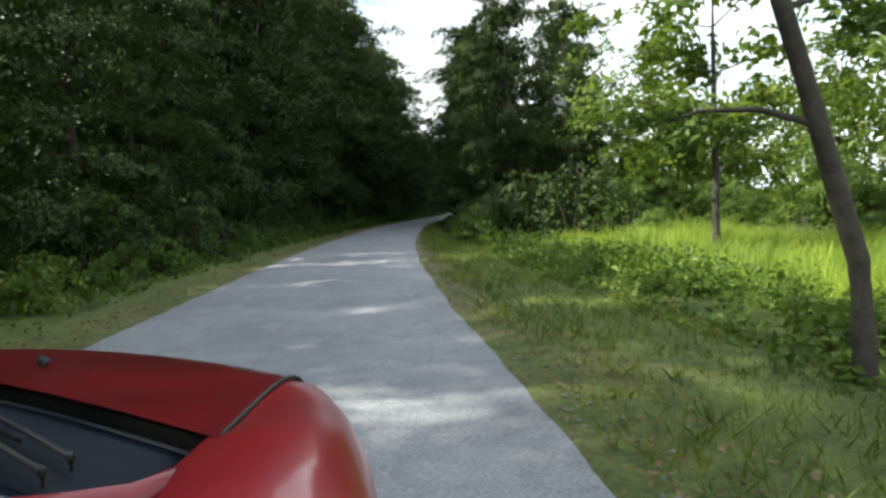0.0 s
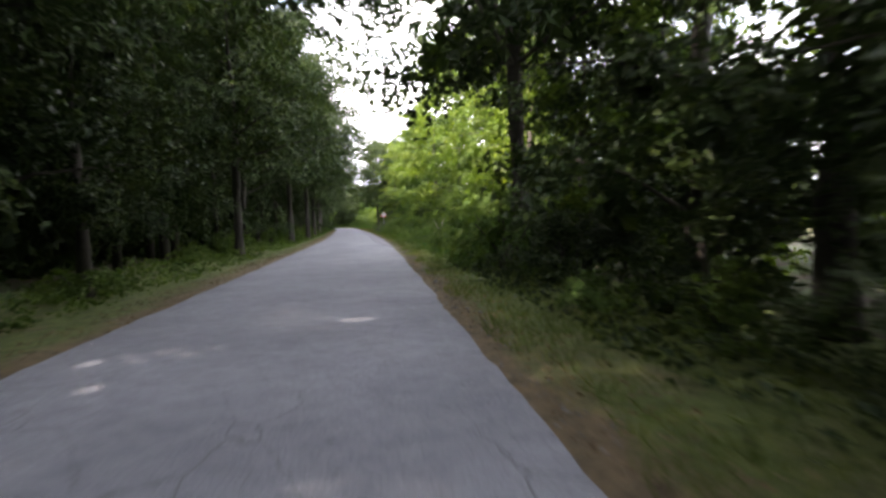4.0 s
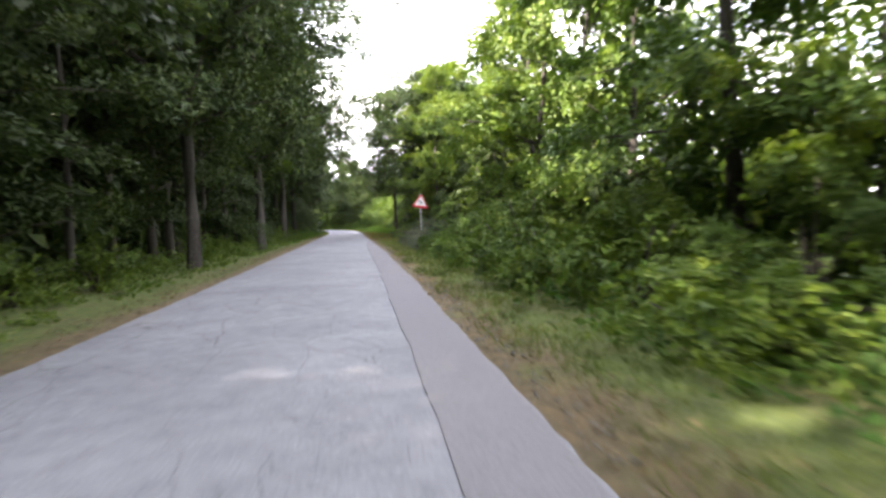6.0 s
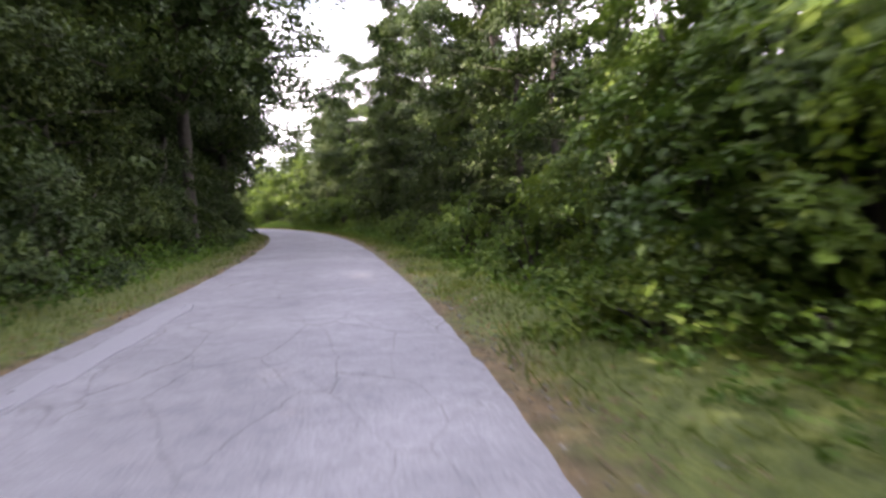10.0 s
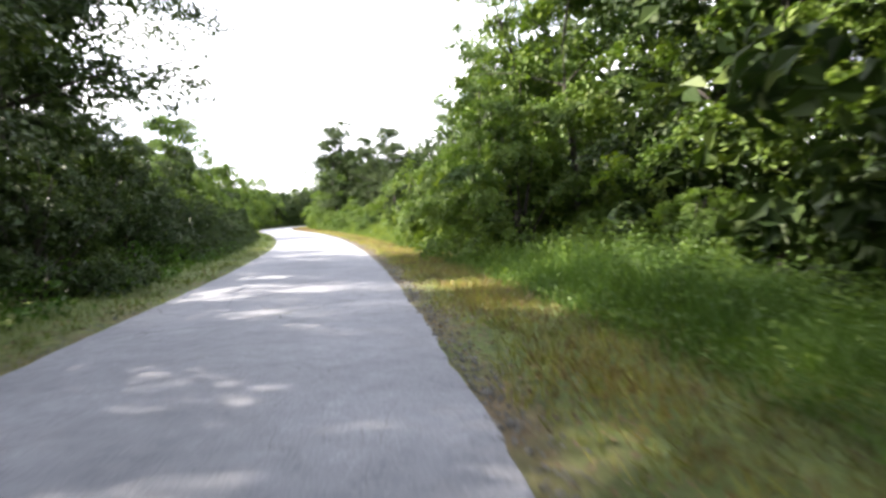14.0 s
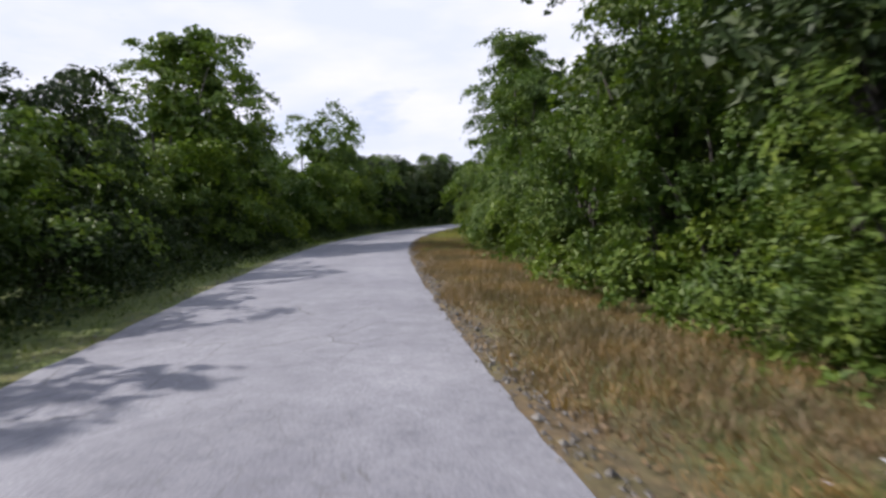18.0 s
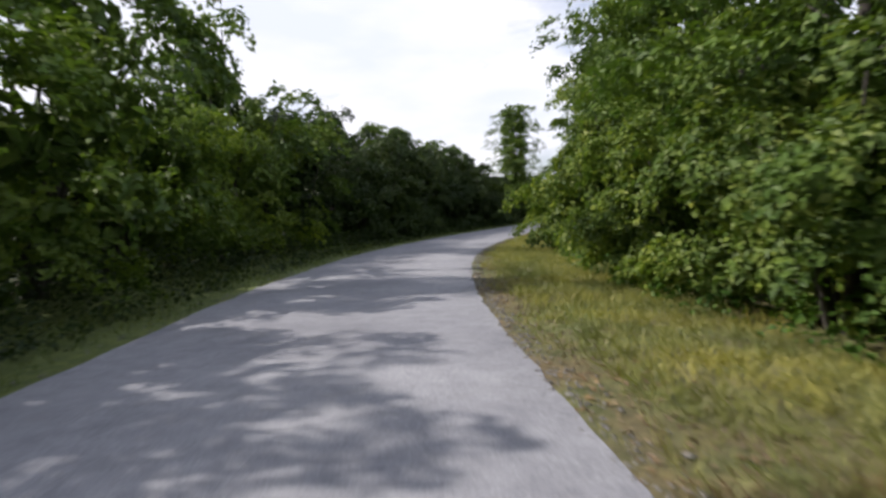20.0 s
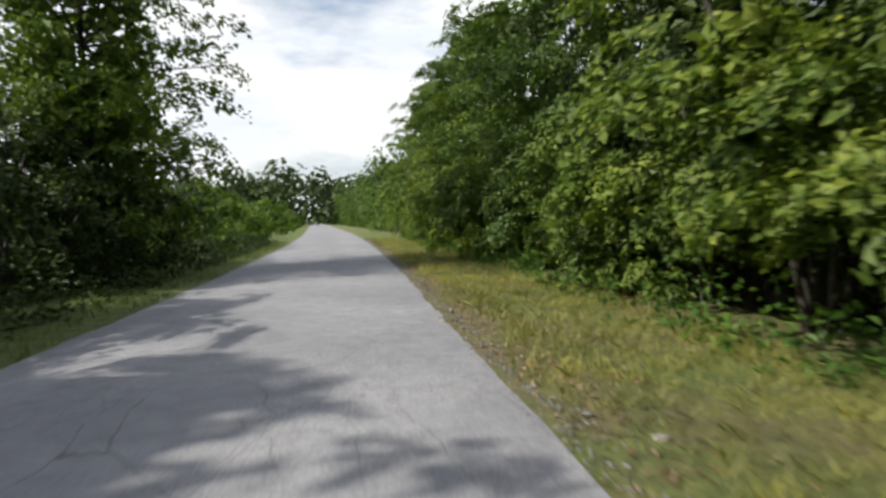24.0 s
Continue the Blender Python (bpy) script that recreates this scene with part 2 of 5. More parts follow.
turf, gn, gl, gp = material("turf", 0.95)
fine, wide = noise_node(gn, gl, 30.0, 6.0, 0.75), noise_node(gn, gl, 0.8, 5.0, 0.65)
grass_c = ramp(gn, gl, fine.outputs["Fac"], ((0.28, (0.055, 0.082, 0.018)), (0.55, (0.130, 0.170, 0.040)), (0.8, (0.26, 0.27, 0.095))))
dry_c = ramp(gn, gl, fine.outputs["Fac"], ((0.28, (0.105, 0.078, 0.040)), (0.6, (0.20, 0.148, 0.082)), (0.8, (0.30, 0.235, 0.14))))
zone = gn.new("ShaderNodeAttribute")
zone.attribute_name = "wear"
split = gn.new("ShaderNodeSeparateColor")
gl.new(zone.outputs["Color"], split.inputs["Color"])
add = gn.new("ShaderNodeMath")
add.operation = "ADD"
gl.new(split.outputs["Red"], add.inputs[0])
gl.new(wide.outputs["Fac"], add.inputs[1])
dry = ramp(gn, gl, add.outputs["Value"], ((0.62, (0, 0, 0)), (0.98, (1, 1, 1))))
tuft = noise_node(gn, gl, 5.0, 5.0, 0.7)
both = mixed(gn, gl, dry, grass_c, dry_c)
gl.new(mixed(gn, gl, 1.0, both, ramp(gn, gl, tuft.outputs["Fac"], ((0.32, (0.55, 0.6, 0.55)), (0.5, (1, 1, 1)), (0.68, (1.4, 1.3, 1.15)))), "MULTIPLY"), gp.inputs["Base Color"])
bumped(gn, gl, gp, fine.outputs["Fac"], 0.8, 0.04)

car_red, cn, cl, cp = material("car_red", 0.28)
dust = noise_node(cn, cl, 6.0, 6.0, 0.7)
cl.new(ramp(cn, cl, dust.outputs["Fac"], ((0.35, (0.22, 0.003, 0.012)), (0.75, (0.28, 0.007, 0.018)))), cp.inputs["Base Color"])
cp.inputs["Coat Weight"].default_value, cp.inputs["Coat Roughness"].default_value = 0.5, 0.06
black_plastic, cn, cl, cp = material("black_plastic", 0.55)
cp.inputs["Base Color"].default_value = (0.018, 0.018, 0.02, 1)
scuttle_grey, cn, cl, cp = material("scuttle_grey", 0.38)
dust = noise_node(cn, cl, 14.0, 6.0, 0.7)
cl.new(ramp(cn, cl, dust.outputs["Fac"], ((0.3, (0.010, 0.016, 0.030)), (0.7, (0.028, 0.040, 0.066)))), cp.inputs["Base Color"])
rubber, cn, cl, cp = material("rubber", 0.8)
cp.inputs["Base Color"].default_value = (0.008, 0.008, 0.009, 1)
cp.inputs["Specular IOR Level"].default_value = 0.15
glass_dark, cn, cl, cp = material("glass_dark", 0.05)
cp.inputs["Base Color"].default_value = (0.022, 0.036, 0.075, 1)
cp.inputs["Coat Weight"].default_value = 1.0
steel, cn, cl, cp = material("steel", 0.35, 0.9)
cp.inputs["Base Color"].default_value = (0.55, 0.56, 0.57, 1)
zinc, cn, cl, cp = material("zinc", 0.5, 0.6)
spots = noise_node(cn, cl, 18.0, 4.0)
cl.new(ramp(cn, cl, spots.outputs["Fac"], ((0.3, (0.30, 0.31, 0.32)), (0.7, (0.46, 0.47, 0.48)))), cp.inputs["Base Color"])
sign_white, cn, cl, cp = material("sign_white", 0.45)
spots = noise_node(cn, cl, 5.0, 5.0)
cl.new(ramp(cn, cl, spots.outputs["Fac"], ((0.3, (0.70, 0.71, 0.73)), (0.7, (0.80, 0.80, 0.80)))), cp.inputs["Base Color"])
sign_red, cn, cl, cp = material("sign_red", 0.4)
cp.inputs["Base Color"].default_value = (0.55, 0.015, 0.03, 1)
sign_black, cn, cl, cp = material("sign_black", 0.5)
cp.inputs["Base Color"].default_value = (0.02, 0.02, 0.022, 1)
lamp_clear, cn, cl, cp = material("lamp_clear", 0.12)
cp.inputs["Base Color"].default_value = (0.6, 0.62, 0.64, 1)
gravel_mat, cn, cl, cp = material("gravel", 0.9)
spots = noise_node(cn, cl, 9.0, 3.0)
cl.new(ramp(cn, cl, spots.outputs["Fac"], ((0.35, (0.10, 0.095, 0.085)), (0.65, (0.27, 0.26, 0.24)))), cp.inputs["Base Color"])
stone_mat, cn, cl, cp = material("stone", 0.9)
spots = noise_node(cn, cl, 12.0, 5.0)
cl.new(ramp(cn, cl, spots.outputs["Fac"], ((0.3, (0.20, 0.19, 0.175)), (0.7, (0.38, 0.365, 0.335)))), cp.inputs["Base Color"])


# ---- plan ----
STEP = 1.0
stations = np.arange(-60.0, 620.0, STEP)
_turn = np.radians(np.interp(stations, [a for a, _ in HEADING], [b for _, b in HEADING]))
_dx, _dy = -np.sin(_turn) * STEP, np.cos(_turn) * STEP
_x, _y = np.concatenate([[0], np.cumsum(_dx)[:-1]]), np.concatenate([[0], np.cumsum(_dy)[:-1]])
_x, _y = _x - np.interp(0, stations, _x), _y - np.interp(0, stations, _y)
OFFSET = -0.91  # the road's middle lies left of the driven line
HALF = 1.745
road_x, road_y = _x + np.cos(_turn) * OFFSET, _y + np.sin(_turn) * OFFSET


def on_road(s, d=0.0):
    """World x, y and heading (radians) at station s, d metres right of the road's middle."""
    x, y, a = np.interp(s, stations, road_x), np.interp(s, stations, road_y), np.interp(s, stations, _turn)
    return x + np.cos(a) * d, y + np.sin(a) * d, a


def land(d, x=0.0, y=0.0):
    """Height of the land d metres right of the road's middle."""
    d = np.asarray(d, float)
    right = -0.05 - 0.07 * np.clip(d - 2.4, 0, 6)
    left = -0.05 + 0.03 * np.clip(-d - 3.0, 0, 12)
    roll = 0.05 * np.sin(0.43 * x + 0.2 * y) * np.clip((np.abs(d) - 3) / 4, 0, 1)
    return np.where(d > 0, right, left) + roll


def mesh_of(name, verts, faces, mat, smooth=False):
    me = bpy.data.meshes.new(name)
    me.from_pydata(np.asarray(verts).tolist(), [], np.asarray(faces).tolist() if not isinstance(faces, list) else faces)
    me.materials.append(mat)
    if smooth:
        me.polygons.foreach_set("use_smooth", np.ones(len(me.polygons), bool))
    me.update()
    return me


def part(name, bm, mat, parent=None, label="", smooth=False):
    me = bpy.data.meshes.new(name)
    bm.to_mesh(me)
    bm.free()
    me.materials.append(mat)
    if smooth:
        me.polygons.foreach_set("use_smooth", np.ones(len(me.polygons), bool))
    ob = new(name, me)
    ob.parent = parent
    return tagged(ob, label)


def piece(name, me, parent=None, label=""):
    ob = new(name, me)
    ob.parent = parent
    return tagged(ob, label)


def ribbon(name, s0, s1, edges, heights, mat, step=1.0, wobble=0.0, seed=0, tint=None):
    """A strip along the road: edges are offsets from the middle, heights their z; wobble frays the outer two edges."""
    ss = np.arange(s0, s1 + 0.01, step)
    rng = np.random.default_rng(seed)
    k = len(edges)
    verts, cols = [], []
    fray = [np.convolve(rng.normal(0, wobble, len(ss) + 4), [0.2] * 5, "valid") * 1.5 + rng.normal(0, wobble * 0.45, len(ss)) if wobble else np.zeros(len(ss)) for _ in (0, 1)]
    for j, e in enumerate(edges):
        d = e(ss) if callable(e) else np.full(len(ss), float(e))
        if j < 2:
            d += fray[0]
        if j >= k - 2:
            d += fray[1]
        x, y, a = on_road(ss, shifted(d, ss))
        z = heights[j](d, x, y) if callable(heights[j]) else np.full(len(ss), heights[j])
        verts.append(np.stack([x, y, z], -1))
        cols.append(tint(d, ss, rng) if tint else np.ones(len(ss)))
    n = len(ss)
    verts = np.concatenate(verts)
    faces = []
    for j in range(k - 1):
        i = np.arange(n - 1)
        faces.append(np.stack([j * n + i, (j + 1) * n + i, (j + 1) * n + i + 1, j * n + i + 1], -1))
    me = mesh_of(name, verts, np.concatenate(faces), mat, smooth=mat is turf)
    attr = me.color_attributes.new("wear", "FLOAT_COLOR", "POINT")
    col = np.repeat(np.concatenate(cols)[:, None], 4, 1)
    attr.data.foreach_set("color", col.ravel())
    return new(name, me)


# where the asphalt ends, as metres right of the driven line, by station
EDGE_S = (-60, 0, 4, 18, 28, 35, 60, 96, 104, 119, 142, 150, 169, 186, 206, 230, 260, 277, 297, 319, 334, 352, 369, 375, 384, 391, 399, 409, 430, 620)
EDGE_R = (0.95, 0.95, 0.86, 0.78, 0.87, 1.0, 1.0, 1.25, 1.2, 1.12, 1.08, 0.97, 0.80, 0.88, 1.06, 0.9, 0.73, 0.68, 0.77, 0.82, 0.66, 0.72, 0.72, 0.95, 1.3, 1.48, 1.3, 1.06, 1.0, 1.0)
EDGE_LS = (-60, 0, 20, 45, 95, 120, 140, 170, 188, 208, 262, 278, 290, 300, 322, 336, 372, 380, 393, 411, 430, 620)
EDGE_L = (2.6, 2.6, 2.65, 2.65, 2.72, 2.68, 2.75, 2.82, 2.55, 2.5, 2.55, 2.76, 2.5, 2.34, 2.55, 2.75, 3.0, 2.8, 2.6, 2.74, 2.7, 2.7)


def eased(at, value):
    """The same line by metres, without its corners."""
    k = np.exp(-(np.arange(-12, 13) / 4.5) ** 2)
    line = np.interp(stations, at, value)
    return np.convolve(np.pad(line, 12, "edge"), k / k.sum(), "valid")


edge_right, edge_left = eased(EDGE_S, EDGE_R), eased(EDGE_LS, EDGE_L)


def shifted(d, ss):
    """Offset d with the asphalt's edges moved to where they lie at these stations."""
    r = np.interp(ss, stations, edge_right) - OFFSET - HALF
    l = -np.interp(ss, stations, edge_left) - OFFSET + HALF
    return d + np.where(d > 0, r, l) * np.clip(np.abs(d) / HALF, 0, 1)


def tracks_tint(d, ss, rng):
    w = 1.0 - 0.10 * np.exp(-((np.abs(d) - 0.15) / 0.22) ** 2) - 0.07 * np.clip((np.abs(d) - 1.35) / 0.4, 0, 1)
    return w + rng.normal(0, 0.015, len(ss))


# ---- ground, road, verges ----
def build_ground():
    gx = np.concatenate([[-1600, -700, -300, -160], np.arange(-100, 101, 1.25), [160, 300, 700, 1600]])
    gy = np.concatenate([[-1500, -500, -200, -110], np.arange(-70, 621, 2.5), [700, 900, 1300, 2400]])
    xx, yy = np.meshgrid(gx, gy)
    fx, fy = xx.ravel(), yy.ravel()
    dist = np.empty(len(fx))
    for a in range(0, len(fx), 4000):
        q = (fx[a:a + 4000, None] - road_x[None, ::2]) ** 2 + (fy[a:a + 4000, None] - road_y[None, ::2]) ** 2
        j = q.argmin(1) * 2
        dist[a:a + 4000] = (fx[a:a + 4000] - road_x[j]) * np.cos(_turn[j]) + (fy[a:a + 4000] - road_y[j]) * np.sin(_turn[j])
    z = np.where(np.abs(dist) < 6.0, np.minimum(land(dist, fx, fy), -0.05) - 0.10, land(dist, fx, fy))
    n, m = len(gx), len(gy)
    i, j = np.meshgrid(np.arange(n - 1), np.arange(m - 1))
    v = (j * n + i).ravel()
    faces = np.stack([v, v + 1, v + n + 1, v + n], -1)
    me = mesh_of("ground", np.stack([fx, fy, z], -1), faces, soil, smooth=True)
    tagged(new("ground", me), "forest floor of brown litter, moss and soil", "ground", kind="structure")


build_ground()
tagged(ribbon("road", -58, 618, (-HALF - 0.02, -HALF, -1.3, -0.85, -0.3, 0.3, 0.85, 1.3, HALF, HALF + 0.02),
              (-0.16, -0.012, 0.0, 0.012, 0.018, 0.018, 0.012, 0.0, -0.012, -0.16), asphalt, 0.25, 0.019, 3, tracks_tint),
       "narrow weathered pale grey asphalt lane with frayed edges", "road", kind="structure")


def verge_tint(d, ss, rng):
    e = np.abs(d) - HALF
    litter = np.clip(1.15 - e / (0.62 + 0.2 * np.sin(ss * 0.23)), 0, 1) * np.interp(ss, (0, 30, 80, 255, 290, 345, 360), (0.10, 0.16, 0.48, 0.52, 0.24, 0.20, 0.08))
    band = np.where(d > 0, 0.16 * np.sin(ss * 0.11) + 0.22 * ((ss > 137) & (ss < 182)) + 0.10 * ((ss > 262) & (ss < 352)) + 0.26 * ((ss > 326) & (ss < 352)) + 0.10 * (ss >= 352), np.where(ss < 178, 0.12, -0.04))
    return litter + band + rng.normal(0, 0.06, len(ss))


def on_land(up):
    return lambda d, x, y: land(d, x, y) + up


RIGHT_COLS = (1.6, 1.8, 2.0, 2.25, 2.5, 2.8, 3.1, 3.5, 4.0, 4.6, 5.4, 6.6)
LEFT_COLS = tuple(-c for c in reversed(RIGHT_COLS))
tagged(ribbon("verge_right", -58, 618, RIGHT_COLS, tuple(on_land(0.02 + 0.015 * (i % 2)) if i < 11 else on_land(-0.1) for i in range(12)), turf, 1.0, 0.0, 5, verge_tint),
       "mown grass verge with dry leaves along the asphalt", "verge", kind="structure")
tagged(ribbon("verge_left", -58, 618, LEFT_COLS, tuple(on_land(0.02 + 0.015 * (i % 2)) if i > 0 else on_land(-0.1) for i in range(12)), turf, 1.0, 0.0, 6, verge_tint),
       "narrow grass verge with brown litter below the trees", "verge", kind="structure")


# ---- plants ----
def leaves(pos, out, size, rng, aspect=0.62, fold=0.28):
    """Vertices and faces of folded, pointed leaves at pos, facing out."""
    n = len(pos)
    out = out / np.maximum(np.linalg.norm(out, axis=1, keepdims=True), 1e-6)
    t = rng.normal(size=(n, 3))
    t[:, 2] -= 0.35
    t -= out * (t * out).sum(1, keepdims=True)
    t /= np.maximum(np.linalg.norm(t, axis=1, keepdims=True), 1e-6)
    b = np.cross(out, t)
    s = size[:, None]
    w = s * aspect * 0.5
    v = np.stack([pos - t * s * 0.5, pos + b * w + out * s * fold * 0.5, pos + t * s * 0.5 - out * s * 0.12, pos - b * w + out * s * fold * 0.5], 1)
    i = np.arange(n)[:, None] * 4
    f = np.concatenate([i + [0, 1, 2], i + [0, 2, 3]], 1).reshape(-1, 3)
    return v.reshape(-1, 3), f


def clump_points(clumps, count, rng, shell=0.55):
    """Random points in ellipsoid clumps (x, y, z, radius, flatness), thicker towards their outside."""
    c = np.array(clumps)
    weight = c[:, 3] ** 2.2
    k = rng.choice(len(c), count, p=weight / weight.sum())
    u = rng.normal(size=(count, 3))
    u /= np.linalg.norm(u, axis=1, keepdims=True)
    r = shell + (1 - shell) * rng.random(count) ** 0.6
    flat = np.stack([np.ones(count), np.ones(count), c[k, 4]], -1)
    p = c[k, :3] + u * flat * (r * c[k, 3])[:, None]
    return p, u


def plate_points(plates, count, rng, droop=0.22):
    """Leaves in thin drooping sprays: plates of (x, y, z, normal x, y, z, way out x, y, length, width), with dark gaps between them."""
    m = np.array(plates)
    nrm = m[:, 3:6] / np.linalg.norm(m[:, 3:6], axis=1, keepdims=True)
    out = np.concatenate([m[:, 6:8], np.zeros((len(m), 1))], 1)
    out -= nrm * (out * nrm).sum(1, keepdims=True)
    out /= np.maximum(np.linalg.norm(out, axis=1, keepdims=True), 1e-6)
    across = np.cross(nrm, out)
    w = m[:, 8] * m[:, 9]
    k = rng.choice(len(m), count, p=w / w.sum())
    rho, g = np.sqrt(rng.random(count)), rng.random(count) * 6.283
    phase = rng.random(len(m)) * 6.283
    rho = rho * (0.78 + 0.30 * np.sin(3 * g + phase[k]) + 0.14 * np.sin(7 * g + 2 * phase[k]))
    a, b = m[k, 8], m[k, 9]
    p = m[k, :3] + out[k] * (a * rho * np.cos(g))[:, None] + across[k] * (b * rho * np.sin(g))[:, None]
    p += nrm[k] * (rng.normal(0, 0.15, count) * a)[:, None]
    p[:, 2] -= droop * a * rho ** 2
    return p, nrm[k] + out[k] * (0.35 * rho * np.cos(g))[:, None]


def tube(path, radii, sides=7):
    """Vertices and faces of a tapered tube along a path."""
    path = [Vector(p) for p in path]
    verts, faces = [], []
    for i, (p, r) in enumerate(zip(path, radii)):
        a = (path[min(i + 1, len(path) - 1)] - path[max(i - 1, 0)]).normalized()
        q = a.to_track_quat("Z", "Y")
        for k in range(sides):
            g = 2 * math.pi * k / sides
            wob = 1 + 0.10 * math.sin(3 * g + i)
            verts.append(p + q @ Vector((math.cos(g) * r * wob, math.sin(g) * r * wob, 0)))
    for i in range(len(path) - 1):
        for k in range(sides):
            a, b = i * sides + k, i * sides + (k + 1) % sides
            faces.append((a, b, b + sides, a + sides))
    top = len(verts)
    verts.append(path[-1])
    for k in range(sides):
        faces.append(((len(path) - 1) * sides + k, (len(path) - 1) * sides + (k + 1) % sides, top))
    return [tuple(v) for v in verts], faces


def joined(chunks):
    verts, faces = [], []
    for v, f in chunks:
        o = len(verts)
        verts += v
        faces += [tuple(i + o for i in q) for q in f]
    return verts, faces


def make_tree(seed, height, spread, base, count, size, mat, label, category="tree", trunk=0.16, lean=0.0, wood=None, fill=4, dome=False, core=(1.7, 2.6), share=0.36):
    """A tree as an Empty with a trunk (with limbs) and a crown of single leaves. base: height of the lowest foliage."""
    rng = np.random.default_rng(seed)
    root = tagged(new(category.replace(" ", "_")), label, category)
    bend = rng.normal(0, 0.03, 2)
    def stem(h):
        return (lean * h + bend[0] * h * math.sin(h), bend[1] * h * math.cos(h * 0.7), h)
    hs = np.linspace(-0.3, height * 0.93, 9)
    chunks = [tube([stem(h) for h in hs], [trunk * (1.25 if i == 0 else 1 - 0.88 * i / 8) for i in range(9)], 9)]
    plates, core_clumps = [], []
    levels = max(5, int((height - base) / 0.95))
    for q in range(levels):
        f = (q + 0.5) / levels
        h = base + (height - base) * f
        wide = spread * (0.55 + 0.75 * math.sin(math.pi * (0.18 + 0.72 * f)) - 0.12 * f)
        if dome:
            wide = spread * (0.40 + 0.75 * math.sqrt(max(0.0, 1 - (1.8 * f - 0.9) ** 2)))
        for w in range(fill):
            g = 2.4 * (q * fill + w) + rng.normal(0, 0.4)
            reach = wide * (0.72 + 0.22 * rng.random() if dome else 0.45 + 0.5 * rng.random())
            cg, sg = math.cos(g), math.sin(g)
            x0, y0, z0 = stem(h * 0.88)
            hb, rise = h + rng.normal(0, 0.4), rng.uniform(0.0, 0.22)
            for along in (0.38, 0.68, 0.95):
                r, side = reach * along, rng.normal(0, 0.13) * reach * along
                z = hb + rise * r - 0.16 * r * along + rng.normal(0, 0.10)
                a = spread * rng.uniform(0.13, 0.22) * (1.12 - 0.3 * f)
                tilt = rng.normal(0, 0.38, 2)
                plates.append((x0 + r * cg - side * sg, y0 + r * sg + side * cg, z, 0.34 * cg + tilt[0], 0.34 * sg + tilt[1], 1.0, cg, sg, a, a * rng.uniform(0.7, 1.1)))
            core_clumps.append((x0 + 0.3 * reach * cg, y0 + 0.3 * reach * sg, hb, spread * 0.22, 0.7))
            if rng.random() < 0.55:
                r = trunk * 0.34 * (1 - 0.6 * f)
                mid = (x0 + 0.45 * reach * cg, y0 + 0.45 * reach * sg, (z0 + hb) / 2 + 0.15)
                end = (x0 + 0.85 * reach * cg, y0 + 0.85 * reach * sg, hb + 0.1 * rise * reach - 0.05)
                chunks.append(tube([(x0, y0, z0), mid, end], [r * 0.8, r * 0.5, r * 0.15], 5))
    x0, y0, z0 = stem(height * 0.9)
    for w in range(9):
        g, a, r = 2.4 * w, spread * rng.uniform(0.13, 0.21), spread * 0.42 * math.sqrt((w + 0.3) / 9)
        cg, sg = math.cos(g), math.sin(g)
        plates.append((x0 + r * cg, y0 + r * sg, height * 0.97 - 0.5 * r * r / spread + rng.normal(0, 0.12), 0.6 * cg, 0.6 * sg, 1.0, cg, sg, a, a))
    v, f = joined(chunks)
    piece("trunk", mesh_of("trunk", v, f, wood or bark, smooth=True), root)
    p, u = plate_points(plates, count, rng)
    u += rng.normal(0, 0.34, u.shape)
    size = size * (0.6 + 0.8 * rng.random(count))
    # larger inner leaves close the crown round the stem
    deep = int(count * share * 0.5)
    q, w = clump_points(core_clumps, deep, rng, 0.0)
    p, u = np.concatenate([p, q]), np.concatenate([u, w * 0.8 + rng.normal(0, 0.4, w.shape) + (0, 0, 0.3)])
    size = np.concatenate([size, rng.uniform(core[0], core[1], deep) * size.mean()])
    v, f = leaves(p, u, size, rng)
    piece("crown", mesh_of("crown", v, f, mat), root)
    return root


